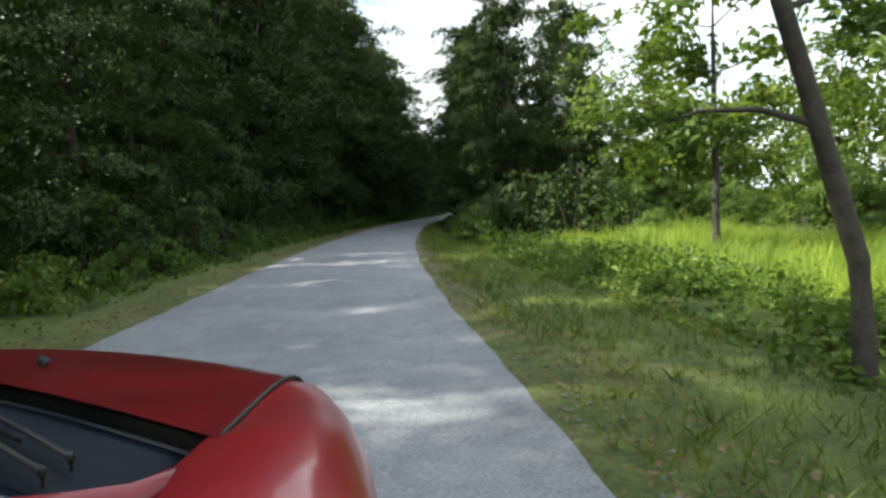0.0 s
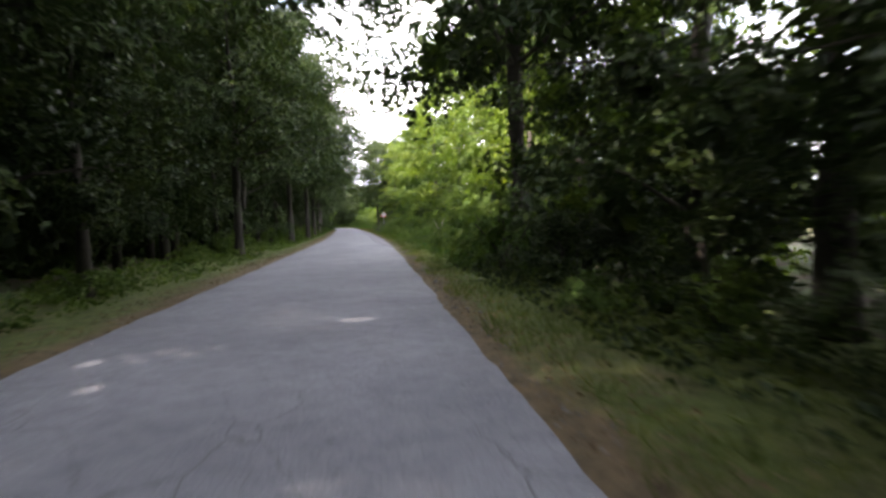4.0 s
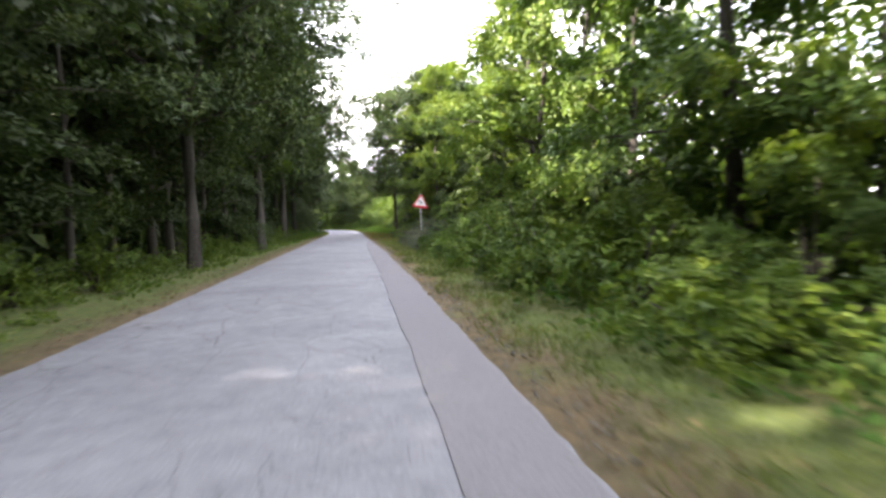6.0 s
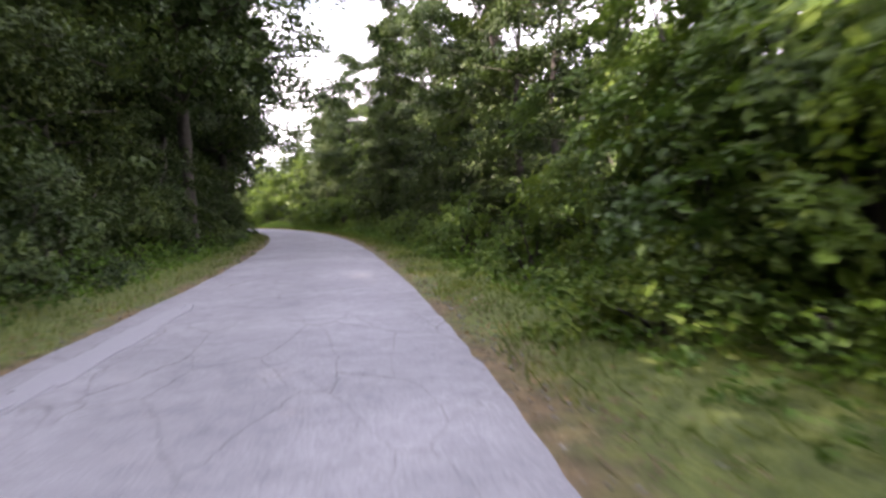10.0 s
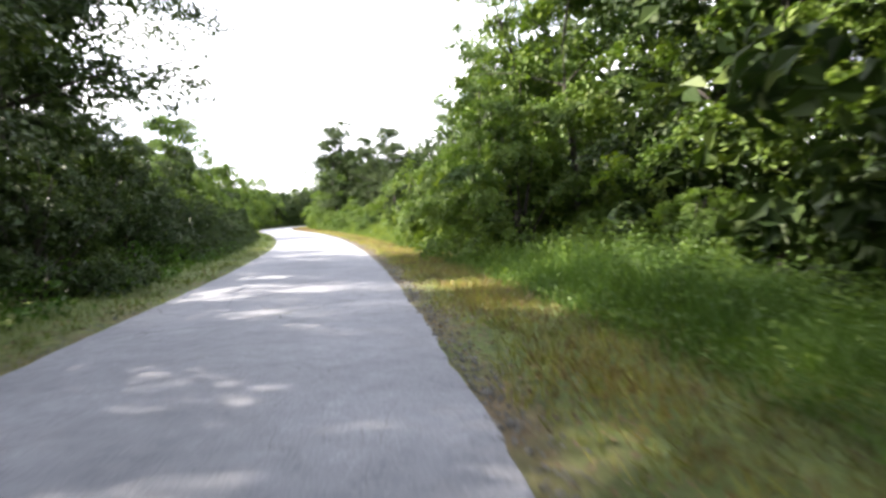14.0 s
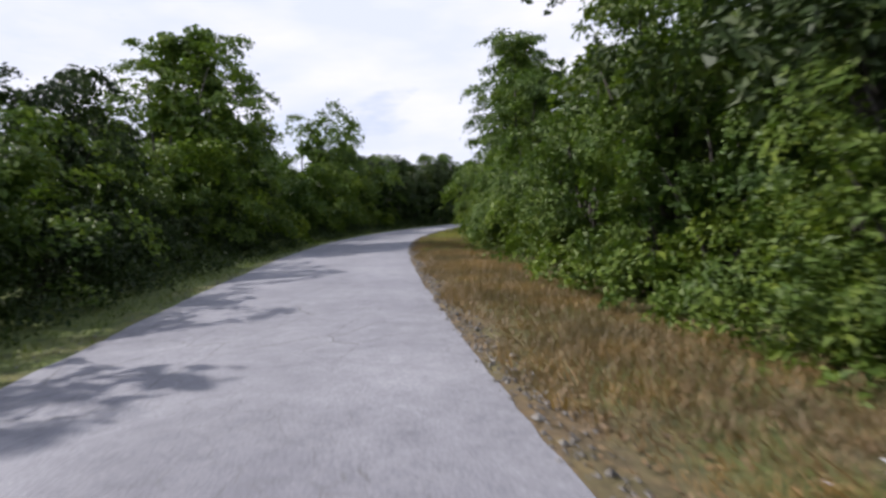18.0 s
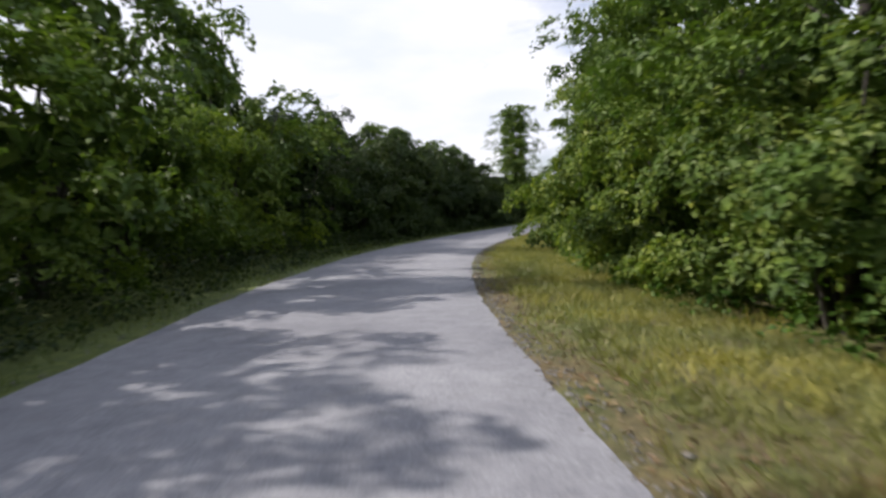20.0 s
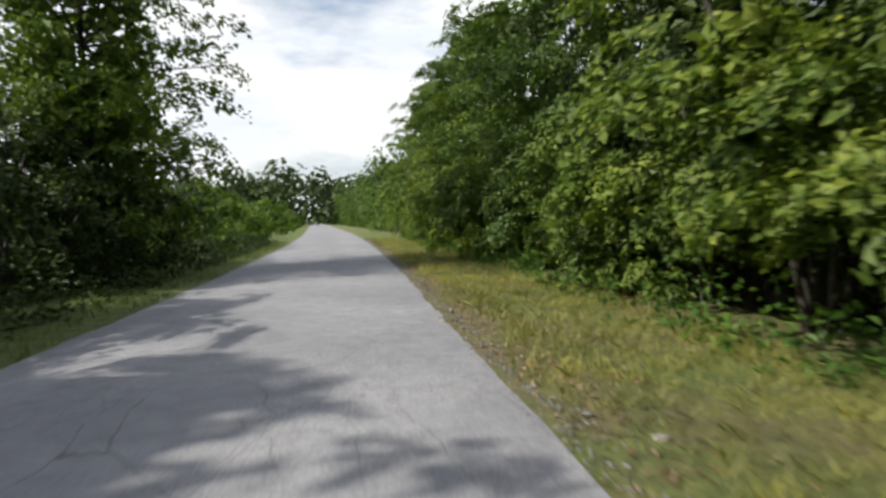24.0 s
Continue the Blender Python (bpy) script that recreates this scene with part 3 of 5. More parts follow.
def make_bush(seed, height, spread, count, size, mat, label, category="bush"):
    rng = np.random.default_rng(seed)
    root = tagged(new(category), label, category)
    chunks, clumps = [], []
    for q in range(7):
        g, reach = rng.random() * 6.283, spread * (0.2 + 0.5 * rng.random())
        h = height * (0.45 + 0.45 * rng.random())
        tip = (reach * math.cos(g), reach * math.sin(g), h)
        chunks.append(tube([(tip[0] * 0.1, tip[1] * 0.1, -0.2), (tip[0] * 0.4, tip[1] * 0.4, h * 0.5), tip], [0.045, 0.03, 0.01], 5))
        clumps.append((tip[0], tip[1], h * 0.95, spread * (0.24 + 0.16 * rng.random())))
    for q in range(10):
        g, reach = 2.4 * q + rng.normal(0, 0.4), spread * (0.5 + 0.4 * rng.random())
        clumps.append((reach * math.cos(g), reach * math.sin(g), height * (0.08 + 0.5 * rng.random()), spread * (0.24 + 0.2 * rng.random())))
    v, f = joined(chunks)
    piece("stem", mesh_of("stem", v, f, bark, smooth=True), root)
    plates = []
    for x, y, z, r in clumps:
        for w in range(6):
            d = rng.normal(size=3)
            d[2] = abs(d[2]) * 0.8 - 0.25
            d = d / np.linalg.norm(d) + np.array((x, y, 0)) * 0.35 / spread
            a = r * rng.uniform(0.38, 0.62)
            cg, sg = d[0] / max(math.hypot(d[0], d[1]), 1e-3), d[1] / max(math.hypot(d[0], d[1]), 1e-3)
            plates.append((x + d[0] * r * 0.85, y + d[1] * r * 0.85, z + d[2] * r * 0.8, d[0] * 0.7, d[1] * 0.7, 0.9, cg, sg, a, a * rng.uniform(0.7, 1.1)))
    p, u = plate_points(plates, count, rng, 0.3)
    u += rng.normal(0, 0.36, u.shape)
    size = size * (0.6 + 0.8 * rng.random(count))
    deep = count // 6
    q, w = clump_points([(x * 0.6, y * 0.6, z * 0.84, r * 0.6, 0.8) for x, y, z, r in clumps], deep, rng, 0.0)
    p, u = np.concatenate([p, q]), np.concatenate([u, w * 0.8 + rng.normal(0, 0.4, w.shape) + (0, 0, 0.3)])
    size = np.concatenate([size, rng.uniform(1.8, 2.6, deep) * size[:count].mean()])
    p[:, 2] = np.maximum(p[:, 2], 0.05 + 0.1 * rng.random(len(p)))
    v, f = leaves(p, u, size, rng)
    piece("foliage", mesh_of("foliage", v, f, mat), root)
    return root


placed = set()


def place(proto, s, d, scale, rng, stretch=1.0, group="", label="", sink=0.0):
    x, y, a = on_road(s, d)
    z = float(land(d, x, y)) - sink
    m = pose(float(x), float(y), z, 0, 0, rng.random() * 360)
    if proto.name not in placed:
        placed.add(proto.name)
        proto.matrix_basis = m
        ob = proto
    else:
        ob = copy_thing(proto, m @ Matrix.Diagonal((scale, scale, scale * stretch, 1)))
    return tagged(ob, label, "", group)


def row(protos, s0, s1, step, d0, d1, lo, hi, seed, group, jitter=0.45, lift=1.0):
    """Plants along the road between stations s0 and s1, at offsets between d0 and d1."""
    rng = np.random.default_rng(seed)
    s = s0 + step * 0.5
    while s < s1:
        proto = protos[rng.integers(len(protos))]
        place(proto, s + rng.uniform(-jitter, jitter) * step, rng.uniform(d0, d1), rng.uniform(lo, hi), rng, lift * rng.uniform(0.9, 1.12), group)
        s += step * rng.uniform(0.8, 1.2)


W, B, L = leaf_woods_shaded, leaf_bush, leaf_light
# forest trees with foliage to the ground, as at a wood's edge
EDGE = "tall broad-leaved tree with dense dark green crown at the wood's edge"
near_trees = [make_tree(21 + i, h, sp, b, 17000, 0.115, W, EDGE, fill=4, core=(1.4, 2.1), share=0.5)
              for i, (h, sp, b) in enumerate(((11.5, 3.1, 0.8), (10.5, 3.4, 0.6), (12.5, 2.9, 1.2)))]
high_trees = [make_tree(31 + i, h, sp, b, 9000, 0.145, W, "tall forest tree with bare straight trunk and high crown", trunk=t)
              for i, (h, sp, b, t) in enumerate(((14.0, 2.9, 3.4, 0.14), (13.0, 3.2, 2.6, 0.17), (15.0, 2.7, 4.2, 0.11)))]
# High trees again with lighter leaves: the crown's backlight is put into colour.
airy_trees = [make_tree(41 + i, h, sp, b, 9000, 0.13, L, "forest tree with bare trunk and airy crown, its leaves lightened as if backlit", trunk=t)
              for i, (h, sp, b, t) in enumerate(((12.5, 2.9, 4.0, 0.12), (11.5, 3.0, 3.4, 0.10)))]
light_trees = [make_tree(71 + i, h, sp, b, 8000, 0.13, L, "airy young tree with light green sunlit leaves", trunk=0.10)
               for i, (h, sp, b) in enumerate(((9.5, 3.0, 0.9), (8.0, 2.8, 0.6), (11.0, 3.0, 1.8)))]
mid_trees = [make_tree(91 + i, h, sp, b, 12500, 0.115, B, "roadside tree with mid-green crown down to the shrubs", trunk=0.13, core=(1.4, 2.0), share=0.5)
             for i, (h, sp, b) in enumerate(((8.5, 2.7, 0.6), (9.5, 2.6, 0.9), (7.5, 2.8, 0.4)))]
bushes = [make_bush(111 + i, h, sp, 8500, 0.080, B, "dense mid-green roadside bush with small leaves")
          for i, (h, sp) in enumerate(((3.0, 1.6), (2.6, 1.8), (3.6, 1.6)))]
tall_bushes = [make_bush(121 + i, h, sp, 7000, 0.115, W, "tall bush in a dense hedge, its leaves darkened as in shade")
               for i, (h, sp) in enumerate(((4.6, 2.2), (4.0, 2.3), (5.0, 2.1)))]
hedge_bushes = [make_bush(161 + i, h, sp, 7000, 0.11, B, "tall mid-green bush in a dense hedge")
                for i, (h, sp) in enumerate(((4.6, 2.2), (4.2, 2.3)))]
side_bushes = [make_bush(141 + i, h, sp, 4000, 0.10, W, "dense bush below the trees, its leaves darkened as in shade")
               for i, (h, sp) in enumerate(((3.0, 1.7), (2.6, 1.9)))]
hazel_bushes = [make_bush(171 + i, h, sp, 7500, 0.105, leaf_hazel, "leafy roadside hazel bush with large bright leaves")
                for i, (h, sp) in enumerate(((3.6, 1.8), (3.0, 1.9), (4.2, 1.9)))]
light_bushes = [make_bush(131 + i, h, sp, 7500, 0.080, L, "sunlit yellow-green bush beside the road")
                for i, (h, sp) in enumerate(((3.0, 1.7), (2.4, 1.6)))]
shrubs = [make_bush(151 + i, h, sp, 2200, 0.075, B, "low bramble shrub with arching shoots", "shrub")
          for i, (h, sp) in enumerate(((1.1, 1.0), (0.9, 1.2), (1.4, 1.0)))]

RW, LW = "trees of the wood on the falling side", "trees of the wood on the level side"
# the falling side
row(light_trees + mid_trees, -8, 34, 5.0, 17, 24, 0.8, 1.1, 1, "trees round the clearing")
row(light_trees, 34, 50, 3.0, 14, 18, 0.8, 1.0, 73, "trees round the clearing")
row(light_bushes + bushes, 8, 34, 3.0, 12.5, 16, 0.8, 1.1, 2, "bushes round the clearing")
row(bushes, 22, 36, 2.4, 7.0, 11, 0.8, 1.1, 61, "bushes round the clearing")
row(near_trees, 29, 82, 2.8, 5.2, 6.6, 1.0, 1.25, 3, RW)
row(near_trees, 28, 40, 3.0, 8.6, 11.5, 0.8, 1.0, 80, RW)
row(side_bushes + bushes[:1], 19, 31, 1.7, 5.0, 6.8, 0.4, 0.6, 81, "bushes round the clearing")
row(shrubs, 20, 82, 3.4, 3.8, 4.5, 0.5, 0.9, 5, "shrubs below the trees")
row(side_bushes, 30, 82, 3.4, 4.4, 5.2, 0.45, 0.7, 6, "bushes below the trees")
row(light_trees + mid_trees, 82, 142, 3.4, 6.4, 8.6, 1.0, 1.35, 7, RW)
row(shrubs, 82, 137, 2.8, 3.9, 4.8, 0.8, 1.3, 8, "shrubs below the trees")
row(bushes, 84, 138, 3.2, 5.0, 6.0, 0.55, 0.8, 9, "bushes below the trees")
row(tall_bushes, 138, 150, 2.0, 6.4, 7.8, 0.75, 1.0, 66, "bushes below the trees")
row(airy_trees[1:] + light_trees, 139, 152, 2.8, 7.0, 8.8, 0.75, 0.9, 10, RW)
row(near_trees, 152, 163, 3.2, 9.0, 10.5, 0.85, 1.0, 69, RW)
row(shrubs, 148, 162, 1.5, 3.9, 5.0, 0.6, 1.0, 11, "shrubs below the trees")
row(bushes, 149, 160, 2.2, 5.6, 7.5, 0.7, 1.0, 62, "bushes below the trees")
row(airy_trees + airy_trees + high_trees[:1], 154, 179, 2.2, 5.8, 8.8, 0.85, 1.05, 12, RW)
row(near_trees, 163, 179, 2.6, 8.0, 9.5, 0.85, 1.05, 63, RW)
row(side_bushes, 162, 179, 2.4, 7.0, 8.0, 0.4, 0.6, 90, "bushes below the trees")
row(bushes + bushes + light_bushes[:1], 189, 204, 1.4, 6.0, 8.6, 1.4, 1.8, 13, "bushes behind the clearing")
row(tall_bushes, 182, 188, 2.0, 7.5, 9.0, 0.8, 1.0, 79, "bushes behind the clearing")
row(bushes, 203, 213, 1.4, 5.6, 7.2, 1.2, 1.5, 78, "bushes behind the clearing")
row(near_trees[:2], 212, 224, 2.7, 5.8, 7.2, 0.76, 0.9, 91, RW)
row(near_trees[:2], 224, 236, 2.7, 5.8, 7.2, 0.9, 1.06, 92, RW)
row(near_trees, 236, 250, 2.9, 5.6, 7.0, 0.95, 1.15, 15, RW)
row(shrubs, 202, 250, 2.6, 3.8, 4.7, 0.7, 1.1, 16, "shrubs below the trees")
row(bushes, 246, 268, 1.9, 4.3, 5.4, 0.8, 1.2, 17, "bushes along the verge")
row(near_trees + mid_trees[:1], 246, 270, 3.0, 6.2, 8.2, 0.95, 1.2, 18, RW)
row(near_trees + mid_trees, 268, 286, 2.8, 7.4, 9.6, 0.9, 1.1, 19, RW)
row(light_bushes, 281, 286, 2.2, 6.0, 7.0, 0.6, 0.8, 20, "bushes along the verge")
row(bushes, 286, 296, 1.7, 4.3, 5.2, 1.0, 1.5, 21, "bushes along the verge")
row(mid_trees, 287, 298, 2.6, 6.4, 8.0, 0.9, 1.1, 22, RW)
row(near_trees, 298, 314, 2.8, 8.6, 11.0, 0.65, 0.8, 23, RW)
row(near_trees, 317, 336, 2.7, 6.4, 7.8, 0.56, 0.7, 24, RW)
row(bushes, 313, 336, 1.8, 4.4, 5.2, 0.6, 0.9, 25, "bushes along the verge")
row(light_bushes + bushes, 335, 352, 1.8, 4.7, 5.7, 0.9, 1.25, 26, "bushes along the verge")
row(mid_trees, 338, 356, 2.8, 7.4, 9.0, 0.8, 0.95, 27, RW)
row(hazel_bushes + bushes[:1], 352, 445, 1.8, 4.7, 5.7, 0.75, 1.15, 28, "bushes along the verge")
row(near_trees, 394, 416, 2.3, 5.6, 6.8, 0.8, 1.0, 82, RW)
row(mid_trees, 352, 394, 2.6, 6.0, 7.2, 0.9, 1.15, 29, RW)
row(mid_trees, 416, 450, 2.6, 6.0, 7.2, 0.9, 1.15, 83, RW)
row(shrubs, 3, 22, 1.9, 4.5, 5.6, 0.35, 0.6, 87, "shrubs beside the clearing")
# the level side
row(bushes, 10, 12.5, 1.4, -4.4, -4.0, 0.5, 0.6, 88, "bushes below the trees")
# Those below station 7 stand out of view, added to shade car and lane.
row(near_trees, -16, 22, 1.7, -6.4, -5.1, 0.68, 0.82, 65, LW)
row(near_trees, 22, 40, 2.8, -6.5, -5.2, 1.15, 1.4, 41, LW)
row(near_trees, 40, 84, 3.2, -7.2, -5.6, 1.4, 1.65, 74, LW)
row(shrubs, 8, 84, 3.6, -4.0, -3.4, 0.6, 1.0, 43, "shrubs below the trees")
row(side_bushes, 10, 80, 5.0, -4.4, -3.9, 0.5, 0.75, 44, "bushes below the trees")
row(high_trees + near_trees, 84, 140, 2.6, -6.0, -4.7, 0.78, 0.95, 45, LW)
row(high_trees + airy_trees + near_trees[:1], 140, 182, 2.6, -6.6, -5.0, 1.1, 1.3, 67, LW)
row(shrubs, 88, 180, 4.0, -4.8, -3.9, 0.6, 0.9, 47, "shrubs below the trees")
row(side_bushes, 176, 228, 2.1, -5.0, -4.1, 0.75, 1.1, 48, "bushes along the verge")
row(near_trees, 180, 212, 2.9, -7.0, -5.6, 0.9, 1.05, 49, LW)
row(near_trees, 212, 250, 2.9, -7.0, -5.6, 1.1, 1.3, 89, LW)
row(near_trees, 269, 281, 5.0, -5.6, -5.2, 1.2, 1.35, 75, LW)
row(mid_trees, 310, 313, 3.0, -6.8, -6.4, 0.8, 0.85, 76, LW)
row(mid_trees, 310, 312, 2.0, -7.4, -7.0, 0.84, 0.87, 77, LW)
row(near_trees, 250, 282, 2.7, -6.8, -5.6, 0.95, 1.1, 68, LW)
row(near_trees, 281, 288, 2.8, -7.6, -6.8, 0.72, 0.85, 93, LW)
row(near_trees, 289, 296, 2.4, -8.2, -7.2, 0.66, 0.76, 85, LW)
row(side_bushes, 228, 294, 2.3, -4.9, -4.0, 0.7, 1.05, 50, "bushes along the verge")
row(hedge_bushes + tall_bushes[:1], 292, 326, 2.2, -7.6, -6.6, 1.0, 1.25, 51, "hedge of bushes")
row(side_bushes, 290, 352, 1.6, -4.7, -3.9, 0.5, 0.75, 70, "hedge of bushes")
row(hedge_bushes + tall_bushes[:1], 326, 352, 2.2, -5.9, -5.0, 0.8, 1.05, 71, "hedge of bushes")
# Sun and shade on the hedge are put into light and dark leaf colours.
row(light_bushes + hedge_bushes[:1], 346, 374, 1.9, -6.2, -5.2, 1.25, 1.6, 53, "hedge of bushes")
row(tall_bushes, 374, 412, 2.1, -5.9, -5.0, 1.08, 1.32, 86, "hedge of bushes")
row(mid_trees, 352, 388, 4.0, -8.6, -7.4, 0.40, 0.48, 54, LW)
row(mid_trees, 386, 409, 2.2, -7.8, -6.6, 0.62, 0.8, 72, LW)
row(side_bushes, 410, 424, 2.0, -5.4, -4.4, 0.9, 1.2, 64, "hedge of bushes")


# ---- plants that cannot be counted ----
def stuff(name, verts, faces, mat, label, category):
    return tagged(new(name, mesh_of(name, verts, faces, mat)), label, category, kind="stuff")


def woods(name, rows, mat, seed, label, leaf=0.75, per=150):
    """Closed woodland behind the first trees: rows of (s0, s1, step, d0, d1, low, high)."""
    rng = np.random.default_rng(seed)
    pts, outs = [], []
    for s0, s1, step, d0, d1, low, high in rows:
        for s in np.arange(s0, s1, step):
            h, d = rng.uniform(low, high), rng.uniform(d0, d1)
            x, y, a = on_road(s + rng.uniform(-1, 1), d)
            z = float(land(d, x, y))
            clumps = [(rng.normal(0, 0.9), rng.normal(0, 0.9), h * f, h * 0.12 * rng.uniform(1.0, 1.6), 0.85) for f in np.linspace(0.06, 0.86, 8)]
            p, u = clump_points(clumps, per, rng, 0.3)
            pts.append(p + (x, y, z))
            outs.append(u + rng.normal(0, 0.4, u.shape) + (0, 0, 0.4))
    p, u = np.concatenate(pts), np.concatenate(outs)
    v, f = leaves(p, u, leaf * rng.uniform(0.6, 1.3, len(p)), rng)
    return stuff(name, v, f, mat, label, "woodland")


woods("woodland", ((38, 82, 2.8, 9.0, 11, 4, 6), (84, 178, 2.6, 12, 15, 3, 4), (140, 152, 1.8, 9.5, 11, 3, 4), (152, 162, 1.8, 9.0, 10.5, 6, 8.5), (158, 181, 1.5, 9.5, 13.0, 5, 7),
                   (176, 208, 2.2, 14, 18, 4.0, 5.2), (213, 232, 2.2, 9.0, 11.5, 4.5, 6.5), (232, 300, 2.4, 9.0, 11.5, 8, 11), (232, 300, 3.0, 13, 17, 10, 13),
                   (298, 340, 2.2, 9.5, 12, 5.5, 7.5), (340, 460, 2.6, 9.0, 12, 6, 8), (300, 460, 3.4, 14, 18, 8, 10)), leaf_woods_shaded, 201, "closed dark broad-leaved woodland beyond the verge trees", 0.45, 820)
# Rows hidden behind the first trees, added and raised to block the sun.
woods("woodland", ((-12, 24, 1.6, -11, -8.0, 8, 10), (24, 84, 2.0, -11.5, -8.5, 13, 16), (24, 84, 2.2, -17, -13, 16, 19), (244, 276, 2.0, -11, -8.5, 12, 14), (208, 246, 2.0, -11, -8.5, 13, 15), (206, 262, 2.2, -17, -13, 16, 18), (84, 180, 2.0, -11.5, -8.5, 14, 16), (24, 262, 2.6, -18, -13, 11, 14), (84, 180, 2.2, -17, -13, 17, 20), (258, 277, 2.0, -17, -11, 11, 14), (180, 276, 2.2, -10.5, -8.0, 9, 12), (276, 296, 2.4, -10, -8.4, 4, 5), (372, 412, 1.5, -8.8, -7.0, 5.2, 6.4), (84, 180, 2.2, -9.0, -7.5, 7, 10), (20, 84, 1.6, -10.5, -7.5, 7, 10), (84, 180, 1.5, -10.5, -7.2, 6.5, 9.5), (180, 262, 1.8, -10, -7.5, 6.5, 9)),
      leaf_woods_shaded, 202, "closed dark broad-leaved woodland on level ground, hidden rear rows added to shade the lane", 0.45, 900)
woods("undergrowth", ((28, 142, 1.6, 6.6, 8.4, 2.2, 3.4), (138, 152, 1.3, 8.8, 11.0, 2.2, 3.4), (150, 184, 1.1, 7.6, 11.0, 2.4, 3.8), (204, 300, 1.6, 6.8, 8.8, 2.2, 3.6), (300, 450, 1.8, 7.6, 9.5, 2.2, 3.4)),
      leaf_woods_shaded, 206, "undergrowth below the woodland trees, its leaves darkened as in shade", 0.34, 330)
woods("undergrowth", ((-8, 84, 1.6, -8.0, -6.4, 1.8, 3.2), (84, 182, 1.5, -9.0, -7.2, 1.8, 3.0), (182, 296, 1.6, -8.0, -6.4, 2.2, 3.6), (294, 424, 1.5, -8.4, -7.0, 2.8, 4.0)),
      leaf_woods_shaded, 207, "undergrowth below the woodland trees, its leaves darkened as in shade", 0.34, 330)
woods("deep_woodland", tuple((-40, 268, 5.0, d - 5, d, 11, 15) for d in (-18, -24, -30, -37, -45, -54)), leaf_woods_shaded, 211, "dense broad-leaved forest stretching away from the lane", 1.25, 110)
woods("deep_woodland", tuple((lo, hi, 5.0, d, d + 6, h, h + 3) for d in (18, 25, 33, 42, 52) for lo, hi, h in ((240, 300, 10), (300, 470, 7))), leaf_woods_shaded, 212, "dense broad-leaved forest stretching away from the lane", 1.25, 110)
woods("scrub", tuple((-40, 206, 4.0, d, d + 6, 1.5, 3.0) for d in (28, 36, 45, 55)) + tuple((296, 470, 4.0, d - 6, d, 1.6, 3.2) for d in (-20, -27, -35, -44)), leaf_light, 213, "low sunlit scrub on open ground beyond the trees", 0.7, 90)
woods("light_woodland", ((40, 82, 2.2, 10, 14, 8, 12), (82, 150, 1.9, 9.5, 12.5, 6.5, 9.0)), leaf_light, 214, "sunlit young woodland behind the verge trees", 0.24, 900)
woods("clearing_edge", ((-6, 74, 1.7, 19, 25, 6, 10),), leaf_light, 208, "sunlit trees closing the back of the clearing", 0.4, 620)
woods("far_trees", ((452, 615, 2.6, 4.8, 9.0, 5, 8),), leaf_bush, 203, "line of trees along the far end of the road", 0.4, 380)
woods("far_hedge", ((424, 615, 2.0, -7.0, -4.4, 2.0, 3.0), (424, 615, 6.0, -16, -9, 3, 5)), leaf_light, 204, "low hedge along the far end of the road", 0.34, 300)
woods("far_thicket", ((295, 420, 3.4, -20, -10, 3.5, 5.0),), leaf_light, 205, "thicket of young trees behind the hedge", 0.5, 220)


def far_ridge():
    rng = np.random.default_rng(77)
    pts, outs = [], []
    for i in range(520):
        g = rng.uniform(-1.25, 0.9)
        r = rng.uniform(150, 330)
        x, y = -8 + math.sin(g) * r, 390 + math.cos(g) * r
        h = 6 + 0.035 * r + 5 * rng.random()
        p, u = clump_points([(rng.normal(0, 4), rng.normal(0, 4), h * f, 4.6, 0.7) for f in (0.1, 0.35, 0.6, 0.75)], 150, rng, 0.3)
        pts.append(p + (x, y, 0))
        outs.append(u + (0, -0.2, 0.5))
    p, u = np.concatenate(pts), np.concatenate(outs)
    v, f = leaves(p, u, rng.uniform(1.2, 2.4, len(p)), rng)
    stuff("far_woods", v, f, leaf_woods_shaded, "distant wooded ridge of dark green trees", "woodland")


far_ridge()


